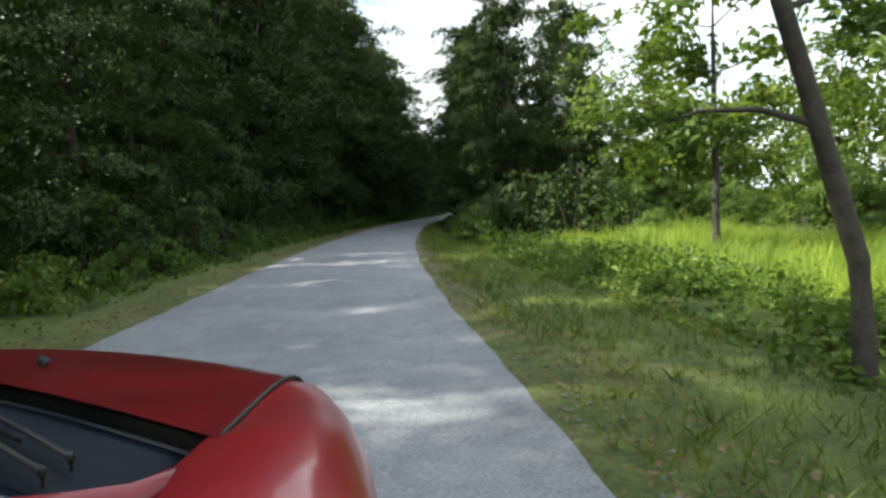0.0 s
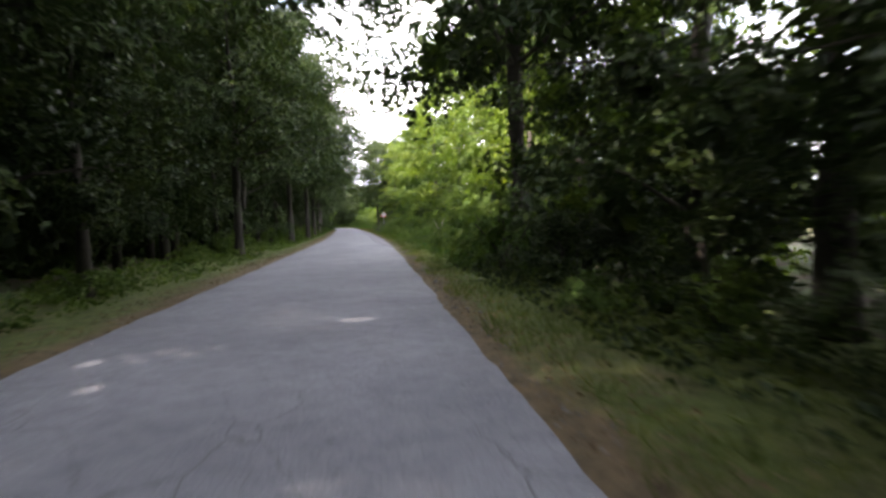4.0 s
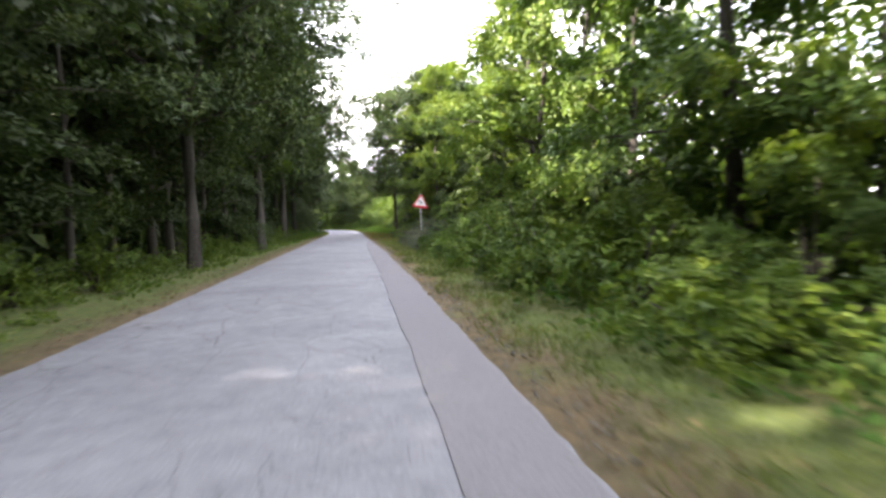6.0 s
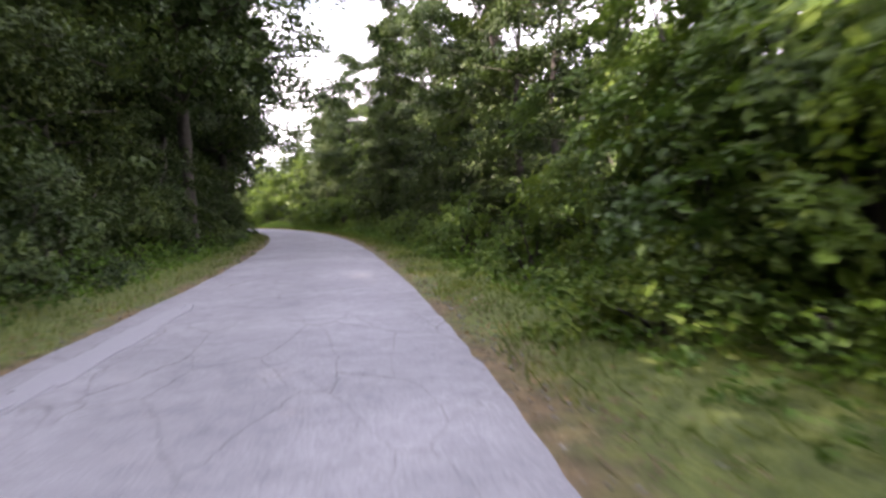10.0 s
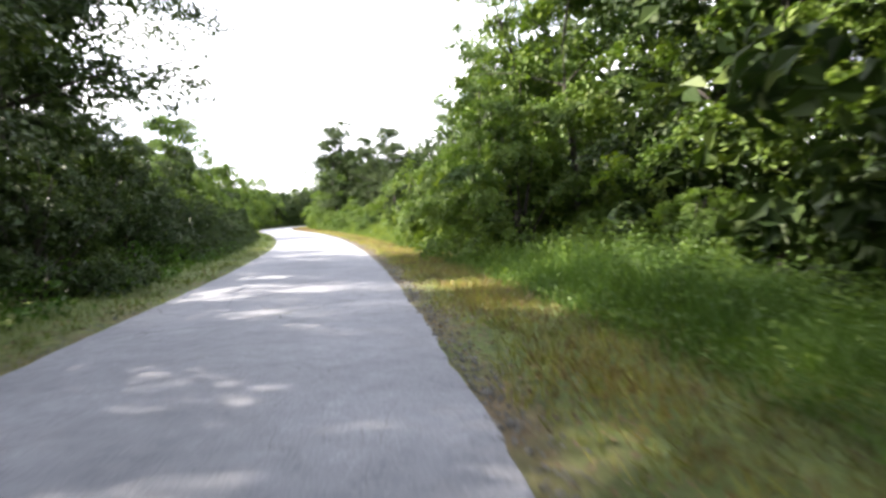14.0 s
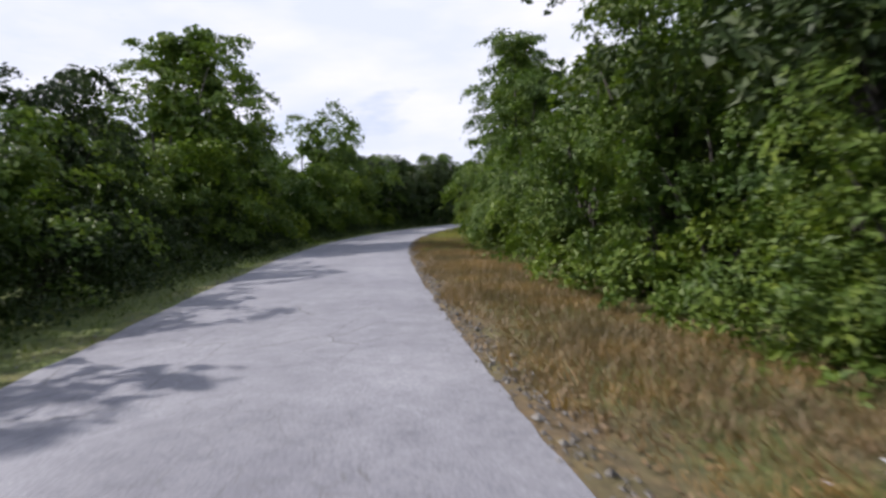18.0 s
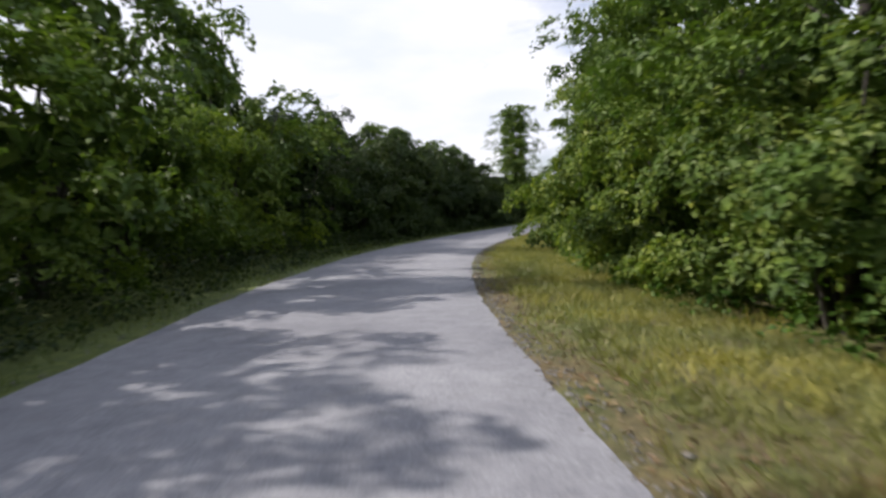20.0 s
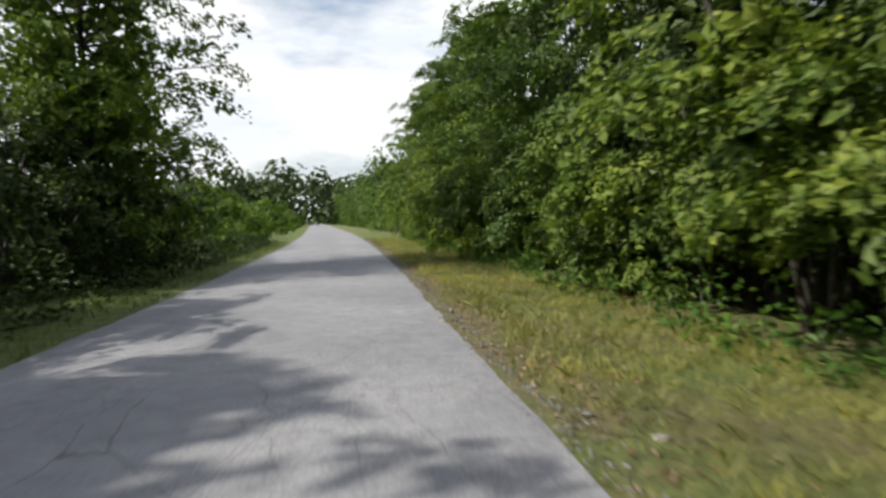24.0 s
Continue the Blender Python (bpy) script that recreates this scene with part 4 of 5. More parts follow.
def herbs(name, s0, s1, d0, d1, high, density, size, mat, seed, label, blade=False):
    """A belt of herbs and brambles of uneven height along the verge."""
    rng = np.random.default_rng(seed)
    n = int((s1 - s0) * abs(d1 - d0) * density)
    m = max(1, n // 9)
    ps, pd = rng.uniform(s0, s1, m), rng.uniform(min(d0, d1), max(d0, d1), m)
    rise = np.clip(np.abs(pd - (d0 if abs(d0) < abs(d1) else d1)) / 0.7, 0.35, 1)
    ph = high * rise * (0.62 + 0.30 * np.sin(ps * 0.9 + pd) * np.sin(ps * 0.37 + 2 * pd) + 0.45 * rng.random(m))
    k = rng.integers(0, m, n)
    s, d = ps[k] + rng.normal(0, 0.12, n), pd[k] + rng.normal(0, 0.12, n)
    x, y, a = on_road(s, d)
    if blade:
        h = ph[k] * rng.uniform(0.35, 0.75, n)
        foot = np.stack([x, y, land(d, x, y) + (ph[k] - h) * rng.random(n) ** 1.3], -1)
        g, w = rng.uniform(0, 6.283, n), 0.022 * size * rng.uniform(0.6, 1.4, n)
        side = np.stack([np.cos(g) * w, np.sin(g) * w, np.zeros(n)], -1)
        lean = np.stack([rng.normal(0, 0.16, n) * h, rng.normal(0, 0.16, n) * h, h * 0.6], -1)
        tip = lean * (2.3, 2.3, 1.55)
        v = np.stack([foot - side, foot + side, foot + lean + side, foot + lean - side, foot + tip], 1).reshape(-1, 3)
        i = np.arange(n)[:, None] * 5
        f = np.concatenate([i + [0, 1, 2], i + [0, 2, 3], i + [3, 2, 4]], 1).reshape(-1, 3)
    else:
        z = land(d, x, y) + ph[k] * rng.random(n) ** 0.7
        v, f = leaves(np.stack([x, y, z], -1), rng.normal(0, 0.55, (n, 3)) + (0, 0, 0.9), size * rng.uniform(0.6, 1.4, n), rng, 0.6)
    return stuff(name, v, f, mat, label, "herbs")


H = leaf_herb
herbs("tall_grass", 3, 20, 5.3, 13.0, 0.95, 320, 0.22, leaf_meadow_sunlit, 301, "sunlit tall grass and herbs in a clearing", True)
herbs("herbs", -6, 30, 3.7, 6.2, 0.6, 130, 0.10, leaf_bush, 302, "green herbs and brambles beside the mown verge")
herbs("herbs", 30, 86, 3.1, 4.8, 0.6, 130, 0.09, leaf_woods_shaded, 303, "dark herbs and brambles below the trees")
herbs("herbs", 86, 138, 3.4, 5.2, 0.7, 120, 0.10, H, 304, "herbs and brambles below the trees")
herbs("herbs", 146, 176, 3.9, 5.4, 0.32, 130, 0.10, leaf_woods_shaded, 305, "ferns and low herbs below the trees")
# Dark fill over the soil, standing in for deep shade under the trees.
herbs("undergrowth_herbs", 146, 182, 5.0, 9.5, 0.6, 90, 0.13, leaf_woods_shaded, 318, "ferns and saplings on the forest floor, darkened to stand in for shade")
herbs("tall_grass", 177, 204, 3.5, 7.5, 0.75, 330, 0.19, H, 306, "bright tall grass and herbs in a gap of the wood", True)
herbs("herbs", 190, 250, 3.1, 5.0, 0.65, 120, 0.10, H, 307, "ferns and herbs along the wood's edge")
herbs("herbs", 250, 264, 2.9, 4.4, 0.7, 130, 0.10, H, 308, "herbs at the foot of the bushes")
herbs("tall_grass", 263, 288, 3.2, 7.0, 0.75, 480, 0.20, leaf_nettle, 320, "tall green grass stems among the nettles", True)
herbs("nettles", 264, 287, 3.2, 7.0, 0.85, 420, 0.055, leaf_nettle, 309, "dense bright green nettles and herbs")
herbs("herbs", 286, 297, 3.1, 4.4, 0.8, 120, 0.10, leaf_bush, 310, "herbs at the foot of the bushes")
herbs("nettles", 296, 318, 3.4, 8.0, 0.72, 380, 0.05, leaf_nettle, 311, "dense tall green herbs beside the verge")
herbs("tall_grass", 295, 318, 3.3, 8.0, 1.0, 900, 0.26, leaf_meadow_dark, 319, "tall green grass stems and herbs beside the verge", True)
herbs("herbs", 312, 350, 3.5, 4.8, 0.8, 120, 0.10, leaf_bush, 312, "herbs at the foot of the bushes")
herbs("herbs", 350, 440, 3.9, 5.0, 0.7, 120, 0.10, H, 313, "herbs and tall grass at the foot of the bushes")
herbs("tall_grass", 350, 440, 3.5, 4.4, 0.28, 420, 0.10, leaf_verge, 314, "yellowing tall grass along the verge", True)
herbs("herbs", 2, 180, -4.6, -2.9, 0.4, 80, 0.10, leaf_bush, 315, "dark low herbs below the trees")
herbs("herbs", 172, 300, -4.4, -2.8, 0.7, 110, 0.10, H, 316, "green herbs beside the verge")
herbs("herbs", 292, 440, -4.8, -2.6, 0.75, 150, 0.09, leaf_woods_shaded, 317, "herbs at the foot of the hedge")


def grass(name, s0, s1, d0, d1, count, seed, label, mat=leaf_grass):
    """Short mown grass: single curved blades."""
    rng = np.random.default_rng(seed)
    s, d = rng.uniform(s0, s1, count), rng.uniform(d0, d1, count)
    d += 0.15 * np.sin(s * 1.7)
    d = shifted(d, s)
    x, y, a = on_road(s, d)
    z = land(d, x, y) + 0.02
    h = rng.uniform(0.05, 0.16, count) * (0.7 + 0.5 * np.sin(s * 0.8) ** 2)
    g = rng.uniform(0, 6.283, count)
    w = 0.004 + 0.005 * rng.random(count)
    b = np.stack([x, y, z], -1)
    side = np.stack([np.cos(g) * w, np.sin(g) * w, np.zeros(count)], -1)
    lean = np.stack([rng.normal(0, 0.5, count) * h, rng.normal(0, 0.5, count) * h, h], -1)
    v = np.stack([b - side, b + side, b + lean], 1).reshape(-1, 3)
    i = np.arange(count)[:, None] * 3
    stuff(name, v, i + [0, 1, 2], mat, label, "grass")


grass("verge_grass", -4, 262, 2.05, 4.3, 150000, 401, "short green mown grass beside the lane")
grass("verge_grass", 262, 328, 2.05, 4.3, 30000, 406, "short mown grass, partly yellowed", leaf_verge)
grass("verge_grass", 350, 440, 2.05, 4.3, 60000, 407, "short mown grass, partly yellowed", leaf_verge)
grass("dry_grass", 262, 354, 2.3, 3.6, 30000, 408, "brown dry mown grass beside the lane", leaf_dry)
grass("dry_grass", 326, 354, 1.95, 4.2, 34000, 410, "reddish brown dry mown grass beside the lane", leaf_dry)
grass("dry_grass", 150, 183, 1.95, 4.2, 15000, 409, "yellowed dry mown grass beside the lane", leaf_dry)
grass("verge_grass", 170, 440, -3.3, -1.9, 40000, 402, "short grass beside the asphalt")


def tufts(s0, s1, d0, d1, count, seed, label, mat=leaf_grass):
    """Longer bent blades in tufts that the mower left."""
    rng = np.random.default_rng(seed)
    m = count // 14
    ts, td = rng.uniform(s0, s1, m), rng.uniform(d0, d1, m) ** 1.0
    k = rng.integers(0, m, count)
    s, d = ts[k] + rng.normal(0, 0.05, count), shifted(td, ts)[k] + rng.normal(0, 0.05, count)
    x, y, a = on_road(s, d)
    h = rng.uniform(0.05, 0.12, count) * (0.5 + 0.9 * rng.random(m))[k]
    g, w = rng.uniform(0, 6.283, count), 0.003 + 0.004 * rng.random(count)
    b = np.stack([x, y, land(d, x, y) + 0.02], -1)
    side = np.stack([np.cos(g) * w, np.sin(g) * w, np.zeros(count)], -1)
    lean = np.stack([rng.normal(0, 0.45, count) * h, rng.normal(0, 0.45, count) * h, h], -1)
    v = np.stack([b - side, b + side, b + lean * 0.6 + side * 0.7, b + lean * (1.15, 1.15, 0.9)], 1).reshape(-1, 3)
    i = np.arange(count)[:, None] * 4
    stuff("grass_tufts", v, np.concatenate([i + [0, 1, 2], i + [0, 2, 3]], 1).reshape(-1, 3), mat, label, "grass")


tufts(345, 425, 2.2, 4.3, 60000, 404, "long yellowing grass on the verge", leaf_verge)
tufts(-4, 266, 2.2, 4.2, 42000, 403, "uneven tufts of longer grass on the verge")
tufts(266, 350, 2.3, 3.6, 8000, 405, "brown dry tufts of grass on the verge", leaf_dry)
tufts(266, 328, 2.1, 4.2, 13000, 414, "olive tufts of grass on the verge", leaf_verge)


def litter(name, s0, s1, d0, d1, count, size, mat, seed, label):
    rng = np.random.default_rng(seed)
    s, d = rng.uniform(s0, s1, count), rng.triangular(d0, d0 + (d1 - d0) * 0.35, d1, count)
    x, y, a = on_road(s, d)
    z = np.where(np.abs(d) < HALF, 0.012, land(d, x, y) + 0.045)
    x, y, a = on_road(s, shifted(d, s))
    u = rng.normal(0, 0.3, (count, 3)) + (0, 0, 1)
    v, f = leaves(np.stack([x, y, z], -1), u, size * rng.uniform(0.5, 1.5, count), rng, 0.7, 0.2)
    stuff(name, v, f, mat, label, "leaf litter")


litter("fallen_leaves", -4, 440, 1.72, 2.7, 52000, 0.036, leaf_dead, 411, "brown fallen leaves along the asphalt edge")
litter("fallen_leaves", 2, 300, -2.7, -1.7, 22000, 0.038, leaf_dead, 412, "brown fallen leaves along the asphalt edge")


# ---- single plants ----
def make_leaning(seed):
    """A slim tree whose trunk rises straight and then leans over the road, with boughs above and one low bough."""
    rng = np.random.default_rng(seed)
    root = tagged(new("tree"), "slim leaning tree with bare grey trunk and light leaves", "tree")
    def stem(h):
        return (-0.34 * max(h - 0.75, 0.0) ** 1.04, 0.03 * math.sin(1.7 * h), h)
    hs = [-0.3, 0.0, 0.4, 0.8, 1.3, 1.9, 2.5, 3.2, 4.0, 5.0, 6.2]
    chunks, plates = [tube([stem(h) for h in hs], [0.11, 0.078, 0.07, 0.066, 0.062, 0.058, 0.054, 0.05, 0.042, 0.032, 0.015], 12)], []
    boughs = [(1.66, 2.9, 1.0, 0.04), (2.35, 0.5, 1.3, 0.1)] + [(2.7 + 0.16 * i, 2.4 * i, rng.uniform(0.9, 1.9), rng.uniform(0.05, 0.35)) for i in range(22)]
    for h, g, reach, rise in boughs:
        x0, y0, z0 = stem(h)
        cg, sg = math.cos(g), math.sin(g)
        pts = [(x0 + reach * k * cg, y0 + reach * k * sg, z0 + rise * reach * k + 0.12 * math.sin(3.1 * k)) for k in (0.0, 0.35, 0.7, 1.0)]
        chunks.append(tube(pts, [0.026, 0.02, 0.013, 0.005], 6))
        for k in (0.4, 0.62, 0.82, 1.0):
            a, side = rng.uniform(0.16, 0.32), rng.normal(0, 0.2)
            plates.append((x0 + reach * k * cg - side * sg, y0 + reach * k * sg + side * cg, z0 + rise * reach * k + rng.normal(0, 0.08), 0.3 * cg + rng.normal(0, 0.3), 0.3 * sg + rng.normal(0, 0.3), 1.0, cg, sg, a, 0.8 * a))
    v, f = joined(chunks)
    piece("trunk", mesh_of("trunk", v, f, bark, smooth=True), root)
    p, u = plate_points(plates, 5200, rng, 0.3)
    v, f = leaves(p, u + rng.normal(0, 0.4, u.shape), 0.085 * rng.uniform(0.6, 1.4, len(p)), rng)
    piece("crown", mesh_of("crown", v, f, leaf_bush), root)
    return root


slim = make_leaning(501)
slim.matrix_basis = pose(3.09, 3.61, float(land(3.5)) - 0.02)
over = make_tree(502, 8.5, 3.2, 2.0, 9000, 0.12, L, "young tree with spreading sunlit yellow-green crown", trunk=0.10)
x, y, a = on_road(13.0, 8.0)
over.matrix_basis = pose(float(x), float(y), float(land(8.0)), 0, 0, 40)
lone = make_tree(503, 7.6, 2.9, 2.4, 14000, 0.14, leaf_bush, "lone rounded tree rising over the hedge", trunk=0.16, fill=9, dome=True)
lone.matrix_basis = pose(-13.9, 339.0, 0.0, 0, 0, 0)
slender = make_tree(504, 11.8, 3.3, 1.0, 24000, 0.14, leaf_bush, "tall slender roadside tree with open dark crown", trunk=0.15, fill=12, dome=True, share=0.5)
slender.matrix_basis = pose(-16.1, 410.0, 0.1, 0, 0, 120)

leaning = make_tree(505, 9.6, 3.4, 2.7, 13000, 0.13, leaf_woods_shaded, "roadside tree with dark crown reaching over the verge", trunk=0.15, fill=6)
x, y, a = on_road(332.5, 4.9)
leaning.matrix_basis = pose(float(x), float(y), float(land(4.9)), 0, 0, 30)
spreading = make_tree(506, 12.0, 4.8, 3.4, 21000, 0.15, leaf_woods_shaded, "tall tree with dark crown spreading over the lane", trunk=0.18, fill=6)
x, y, a = on_road(272.0, -3.5)
spreading.matrix_basis = pose(float(x), float(y), float(land(-3.9)), 0, 0, 80) @ Matrix.Scale(1.2, 4)
sapling = make_tree(507, 5.2, 0.95, 1.0, 2200, 0.09, leaf_light, "slender sapling with yellow-green leaves among tall herbs", trunk=0.04)
x, y, a = on_road(314.5, 7.4)
sapling.matrix_basis = pose(float(x), float(y), float(land(7.4)), 0, 0, 0)
for at, off, size in ((50, -4.4, 1.15), (66, -4.2, 1.2), (80, -4.2, 1.2), (86, 4.8, 1.2), (96, -3.8, 0.9), (110, -3.4, 0.95), (122, -3.3, 1.0), (133, -3.4, 0.95), (146, -3.5, 1.05), (158, -3.7, 1.2), (164, 7.0, 0.9), (172, -4.3, 1.1), (179, 5.2, 1.0), (188, -4.0, 0.85), (206, -3.8, 0.95), (224, -3.7, 1.2), (238, -3.8, 1.15), (254, -4.0, 1.1), (288, -6.4, 0.9)):
    x, y, a = on_road(at, off)
    again = copy_thing(spreading, pose(float(x), float(y), float(land(off)), 0, 0, 47 * at % 360) @ Matrix.Scale(size, 4))
    tagged(again, "", "", "trees reaching over the lane")


# ---- car ----
CAR_X, CAR_Y = -0.80, -0.08


def grid_part(name, fn, nu, nv, mat, parent, label="", thick=0.0):
    """A smooth surface fn(u, v) with u in -1..1 and v in 0..1, given a thickness downwards."""
    bm = bmesh.new()
    rows = [[bm.verts.new(fn(-1 + 2 * i / nu, j / nv)) for i in range(nu + 1)] for j in range(nv + 1)]
    for j in range(nv):
        for i in range(nu):
            bm.faces.new((rows[j][i], rows[j][i + 1], rows[j + 1][i + 1], rows[j + 1][i]))
    if thick:
        bmesh.ops.solidify(bm, geom=bm.faces[:], thickness=thick)
    bmesh.ops.recalc_face_normals(bm, faces=bm.faces[:])
    return part(name, bm, mat, parent, label, smooth=True)


def tube_part(name, path, radii, mat, parent, label="", sides=8):
    v, f = tube(path, radii, sides)
    return piece(name, mesh_of(name, v, f, mat, smooth=True), parent, label)


def hood_rear(u):
    k = 1 - ((u * u + 0.02) / 1.02) ** 0.6
    return 0.70 + 0.44 * k, 0.852 + 0.02 * k


def hood_at(u, v):
    y0, z0 = hood_rear(u)
    y1 = 1.62 - 0.28 * abs(u) ** 2.4
    return CAR_X + u * (0.628 + 0.035 * v), y0 + (y1 - y0) * v, z0 - 0.05 * v + 0.016 * (1 - u * u) * v - (0.16 - 0.06 * u * u) * v ** 5


def screen_at(u, v):
    y0, z0 = hood_rear(u)
    z0 -= 0.012
    return CAR_X + u * (0.635 - 0.10 * v), (y0 - 0.215) * (1 - v) + (-0.22 + 0.10 * (1 - u * u)) * v, z0 + (1.34 + 0.04 * (1 - u * u) - z0) * v ** 1.22


def scuttle_at(u, v):
    """The panel between bonnet and windscreen, v from front to back."""
    y0, z0 = hood_rear(u)
    return CAR_X + 0.628 * u, y0 - 0.005 - 0.22 * v, z0 - 0.026 + 0.016 * v


def belt(y):
    """Height of the body's shoulder along its length."""
    return float(np.interp(y, (-1.85, -1.4, 0.6, 0.75, 1.0, 1.2, 1.45, 1.67), (0.80, 0.90, 0.885, 0.853, 0.825, 0.792, 0.715, 0.60)))


def outline(g, scale):
    """Point of the body's rounded plan at angle g."""
    c, s = math.cos(g), math.sin(g)
    p = 2 / 3.2
    x = math.copysign(abs(c) ** p, c) * 0.82 * scale
    y = math.copysign(abs(s) ** p, s) * 1.75 * (0.5 + 0.5 * scale)
    return CAR_X + x, CAR_Y + y


def build_car():
    car = tagged(new("car"), "small red hatchback standing on the grey lane", "car")
    n = 72
    bm = bmesh.new()
    rings = []
    for f, k in ((0.0, 0.93), (0.10, 0.985), (0.35, 1.0), (0.62, 1.01), (0.82, 1.0), (0.92, 0.985), (0.975, 0.955), (1.0, 0.90), (1.0, 0.84), (0.98, 0.775)):
        ring = []
        for i in range(n):
            x, y = outline(2 * math.pi * i / n, k)
            z = 0.24 + (belt(y) - 0.24) * f
            for wy in (1.02, -1.20):
                q = math.hypot(y - wy, z - 0.29)
                if f < 0.8 and q < 0.33:
                    z = 0.29 + math.sqrt(max(0.33 ** 2 - (y - wy) ** 2, 0.0))
            ring.append(bm.verts.new((x, y, z)))
        rings.append(ring)
    for a, b in zip(rings, rings[1:]):
        for i in range(n):
            bm.faces.new((a[i], a[(i + 1) % n], b[(i + 1) % n], b[i]))
    bmesh.ops.recalc_face_normals(bm, faces=bm.faces[:])
    part("body", bm, car_red, car, "glossy dark red painted body", smooth=True)
    hood = grid_part("hood", hood_at, 28, 20, car_red, car, "glossy red bonnet", 0.012)
    for u in (-0.45, 0.40):
        x, y, z = hood_at(u, 0.22)
        v, f = tube([(x, y, z - 0.01), (x, y, z + 0.008), (x, y - 0.012, z + 0.016)], [0.012, 0.010, 0.006], 8)
        piece("washer_nozzle", mesh_of("washer_nozzle", v, f, black_plastic, smooth=True), hood)
    grid_part("scuttle_panel", lambda u, v: scuttle_at(0.97 * u, v), 28, 8, scuttle_grey, car, "smooth dark grey plastic panel below the windscreen", 0.006)
    grid_part("scuttle_ridge", lambda u, v: tuple(Vector(scuttle_at(0.955 * u, 0.02 + 0.025 * v)) + Vector((0, 0, 0.002 + 0.004 * math.sin(3.1416 * v)))), 28, 4, scuttle_grey, car, "raised lip of the grey panel", 0.003)
    # Black strip added as the shade in the gap behind the bonnet.
    grid_part("bonnet_gap_shade", lambda u, v: (CAR_X + 0.626 * u, hood_rear(u)[0] + 0.012, hood_rear(u)[1] - 0.002 - 0.060 * v), 24, 2, rubber, car, "black strip standing in for the shaded gap under the bonnet's edge", 0.006)
    grid_part("windscreen", screen_at, 24, 12, glass_dark, car, "dark reflecting windscreen", 0.006)
    grid_part("roof", lambda u, v: (CAR_X + u * (0.545 - 0.02 * v), -0.20 + 0.10 * (1 - u * u) - 1.15 * v, 1.34 + 0.05 * (1 - u * u) + 0.02 * math.sin(3.1 * v) - 0.05 * v), 16, 14, car_red, car, "red roof", 0.02)
    grid_part("rear_window", lambda u, v: (CAR_X + u * (0.53 + 0.10 * v), -1.34 - 0.28 * v, 1.31 + 0.05 * (1 - u * u) - 0.42 * v), 14, 6, glass_dark, car, "dark rear window", 0.006)
    for side in (-1, 1):
        grid_part("side_window", lambda u, v: (CAR_X + side * (0.665 - 0.12 * v), (0.42 - 0.60 * v) * (0.5 + 0.5 * u) + (-1.52 + 0.22 * v) * (0.5 - 0.5 * u), 0.875 + 0.45 * v), 14, 5, glass_dark, car, "dark side window", 0.006)
        tube_part("pillar", [(CAR_X + side * 0.645, 0.70, 0.825), (CAR_X + side * 0.635, 0.55, 0.828), (CAR_X + side * 0.62, 0.42, 0.84), (CAR_X + side * 0.60, 0.28, 0.91), (CAR_X + side * 0.54, -0.24, 1.345)], [0.018, 0.02, 0.022, 0.026, 0.028], car_red, car, "red windscreen pillar")
        tube_part("cowl_edge", [(CAR_X + side * x, y, 0.836) for x, y in ((0.645, 0.69), (0.615, 0.62), (0.58, 0.582), (0.52, 0.574), (0.46, 0.576), (0.40, 0.585), (0.34, 0.60))], [0.020, 0.021, 0.021, 0.020, 0.020, 0.020, 0.020], car_red, car, "red painted edge below the windscreen")
        tube_part("pillar", [(CAR_X + side * 0.66, -0.62, 0.87), (CAR_X + side * 0.545, -0.64, 1.34)], [0.04, 0.035], black_plastic, car, "black door pillar")
        tube_part("pillar", [(CAR_X + side * 0.65, -1.56, 0.88), (CAR_X + side * 0.53, -1.32, 1.33)], [0.06, 0.05], car_red, car)
        grid_part("headlight", lambda u, v: (CAR_X + side * (0.55 + 0.12 * u), 1.60 - 0.10 * abs(u + 1) * 0.9 + 0.03 * (1 - v), 0.60 + 0.11 * v), 6, 4, lamp_clear, car, "clear glass headlight", 0.02)
        grid_part("tail_light", lambda u, v: (CAR_X + side * (0.66 + 0.07 * u), -1.80 + 0.06 * (u + 1) * 0.5, 0.58 + 0.20 * v), 4, 4, sign_red, car, "red tail light", 0.02)
    bm = bmesh.new()
    rings = []
    for z, k in ((0.26, 0.97), (0.34, 1.03), (0.44, 1.035), (0.50, 1.0)):
        rings.append([bm.verts.new((*outline(math.pi * (0.15 + 0.70 * i / 24), k), z)) for i in range(25)])
    for a, b in zip(rings, rings[1:]):
        for i in range(24):
            bm.faces.new((a[i], a[i + 1], b[i + 1], b[i]))
    bmesh.ops.solidify(bm, geom=bm.faces[:], thickness=0.02)
    part("bumper", bm, black_plastic, car, "dark plastic front bumper", smooth=True)
    for u0, v0, u1, v1 in ((0.78, 0.62, 0.0, 0.10), (0.77, 0.84, -0.12, 0.28)):
        pts = []
        for i in range(7):
            x, y, z = scuttle_at(u0 + (u1 - u0) * i / 6, v0 + (v1 - v0) * i / 6)
            pts.append((x, y, z + 0.014 + 0.006 * math.sin(0.52 * i)))
        wiper = tube_part("wiper", pts, [0.0035, 0.003, 0.0028, 0.0026, 0.0024, 0.002, 0.0016], black_plastic, car, "black windscreen wiper", 6)
        x, y, z = pts[0]
        v, f = tube([(x, y, z - 0.02), (x, y, z), (x + 0.002, y - 0.003, z + 0.006)], [0.0045, 0.0045, 0.0025], 8)
        piece("pivot", mesh_of("pivot", v, f, black_plastic, smooth=True), wiper)
        v, f = tube([(px, py - 0.016, pz - 0.004) for px, py, pz in pts[1:]], [0.0028] * 6, 5)
        piece("blade", mesh_of("blade", v, f, rubber, smooth=True), wiper)
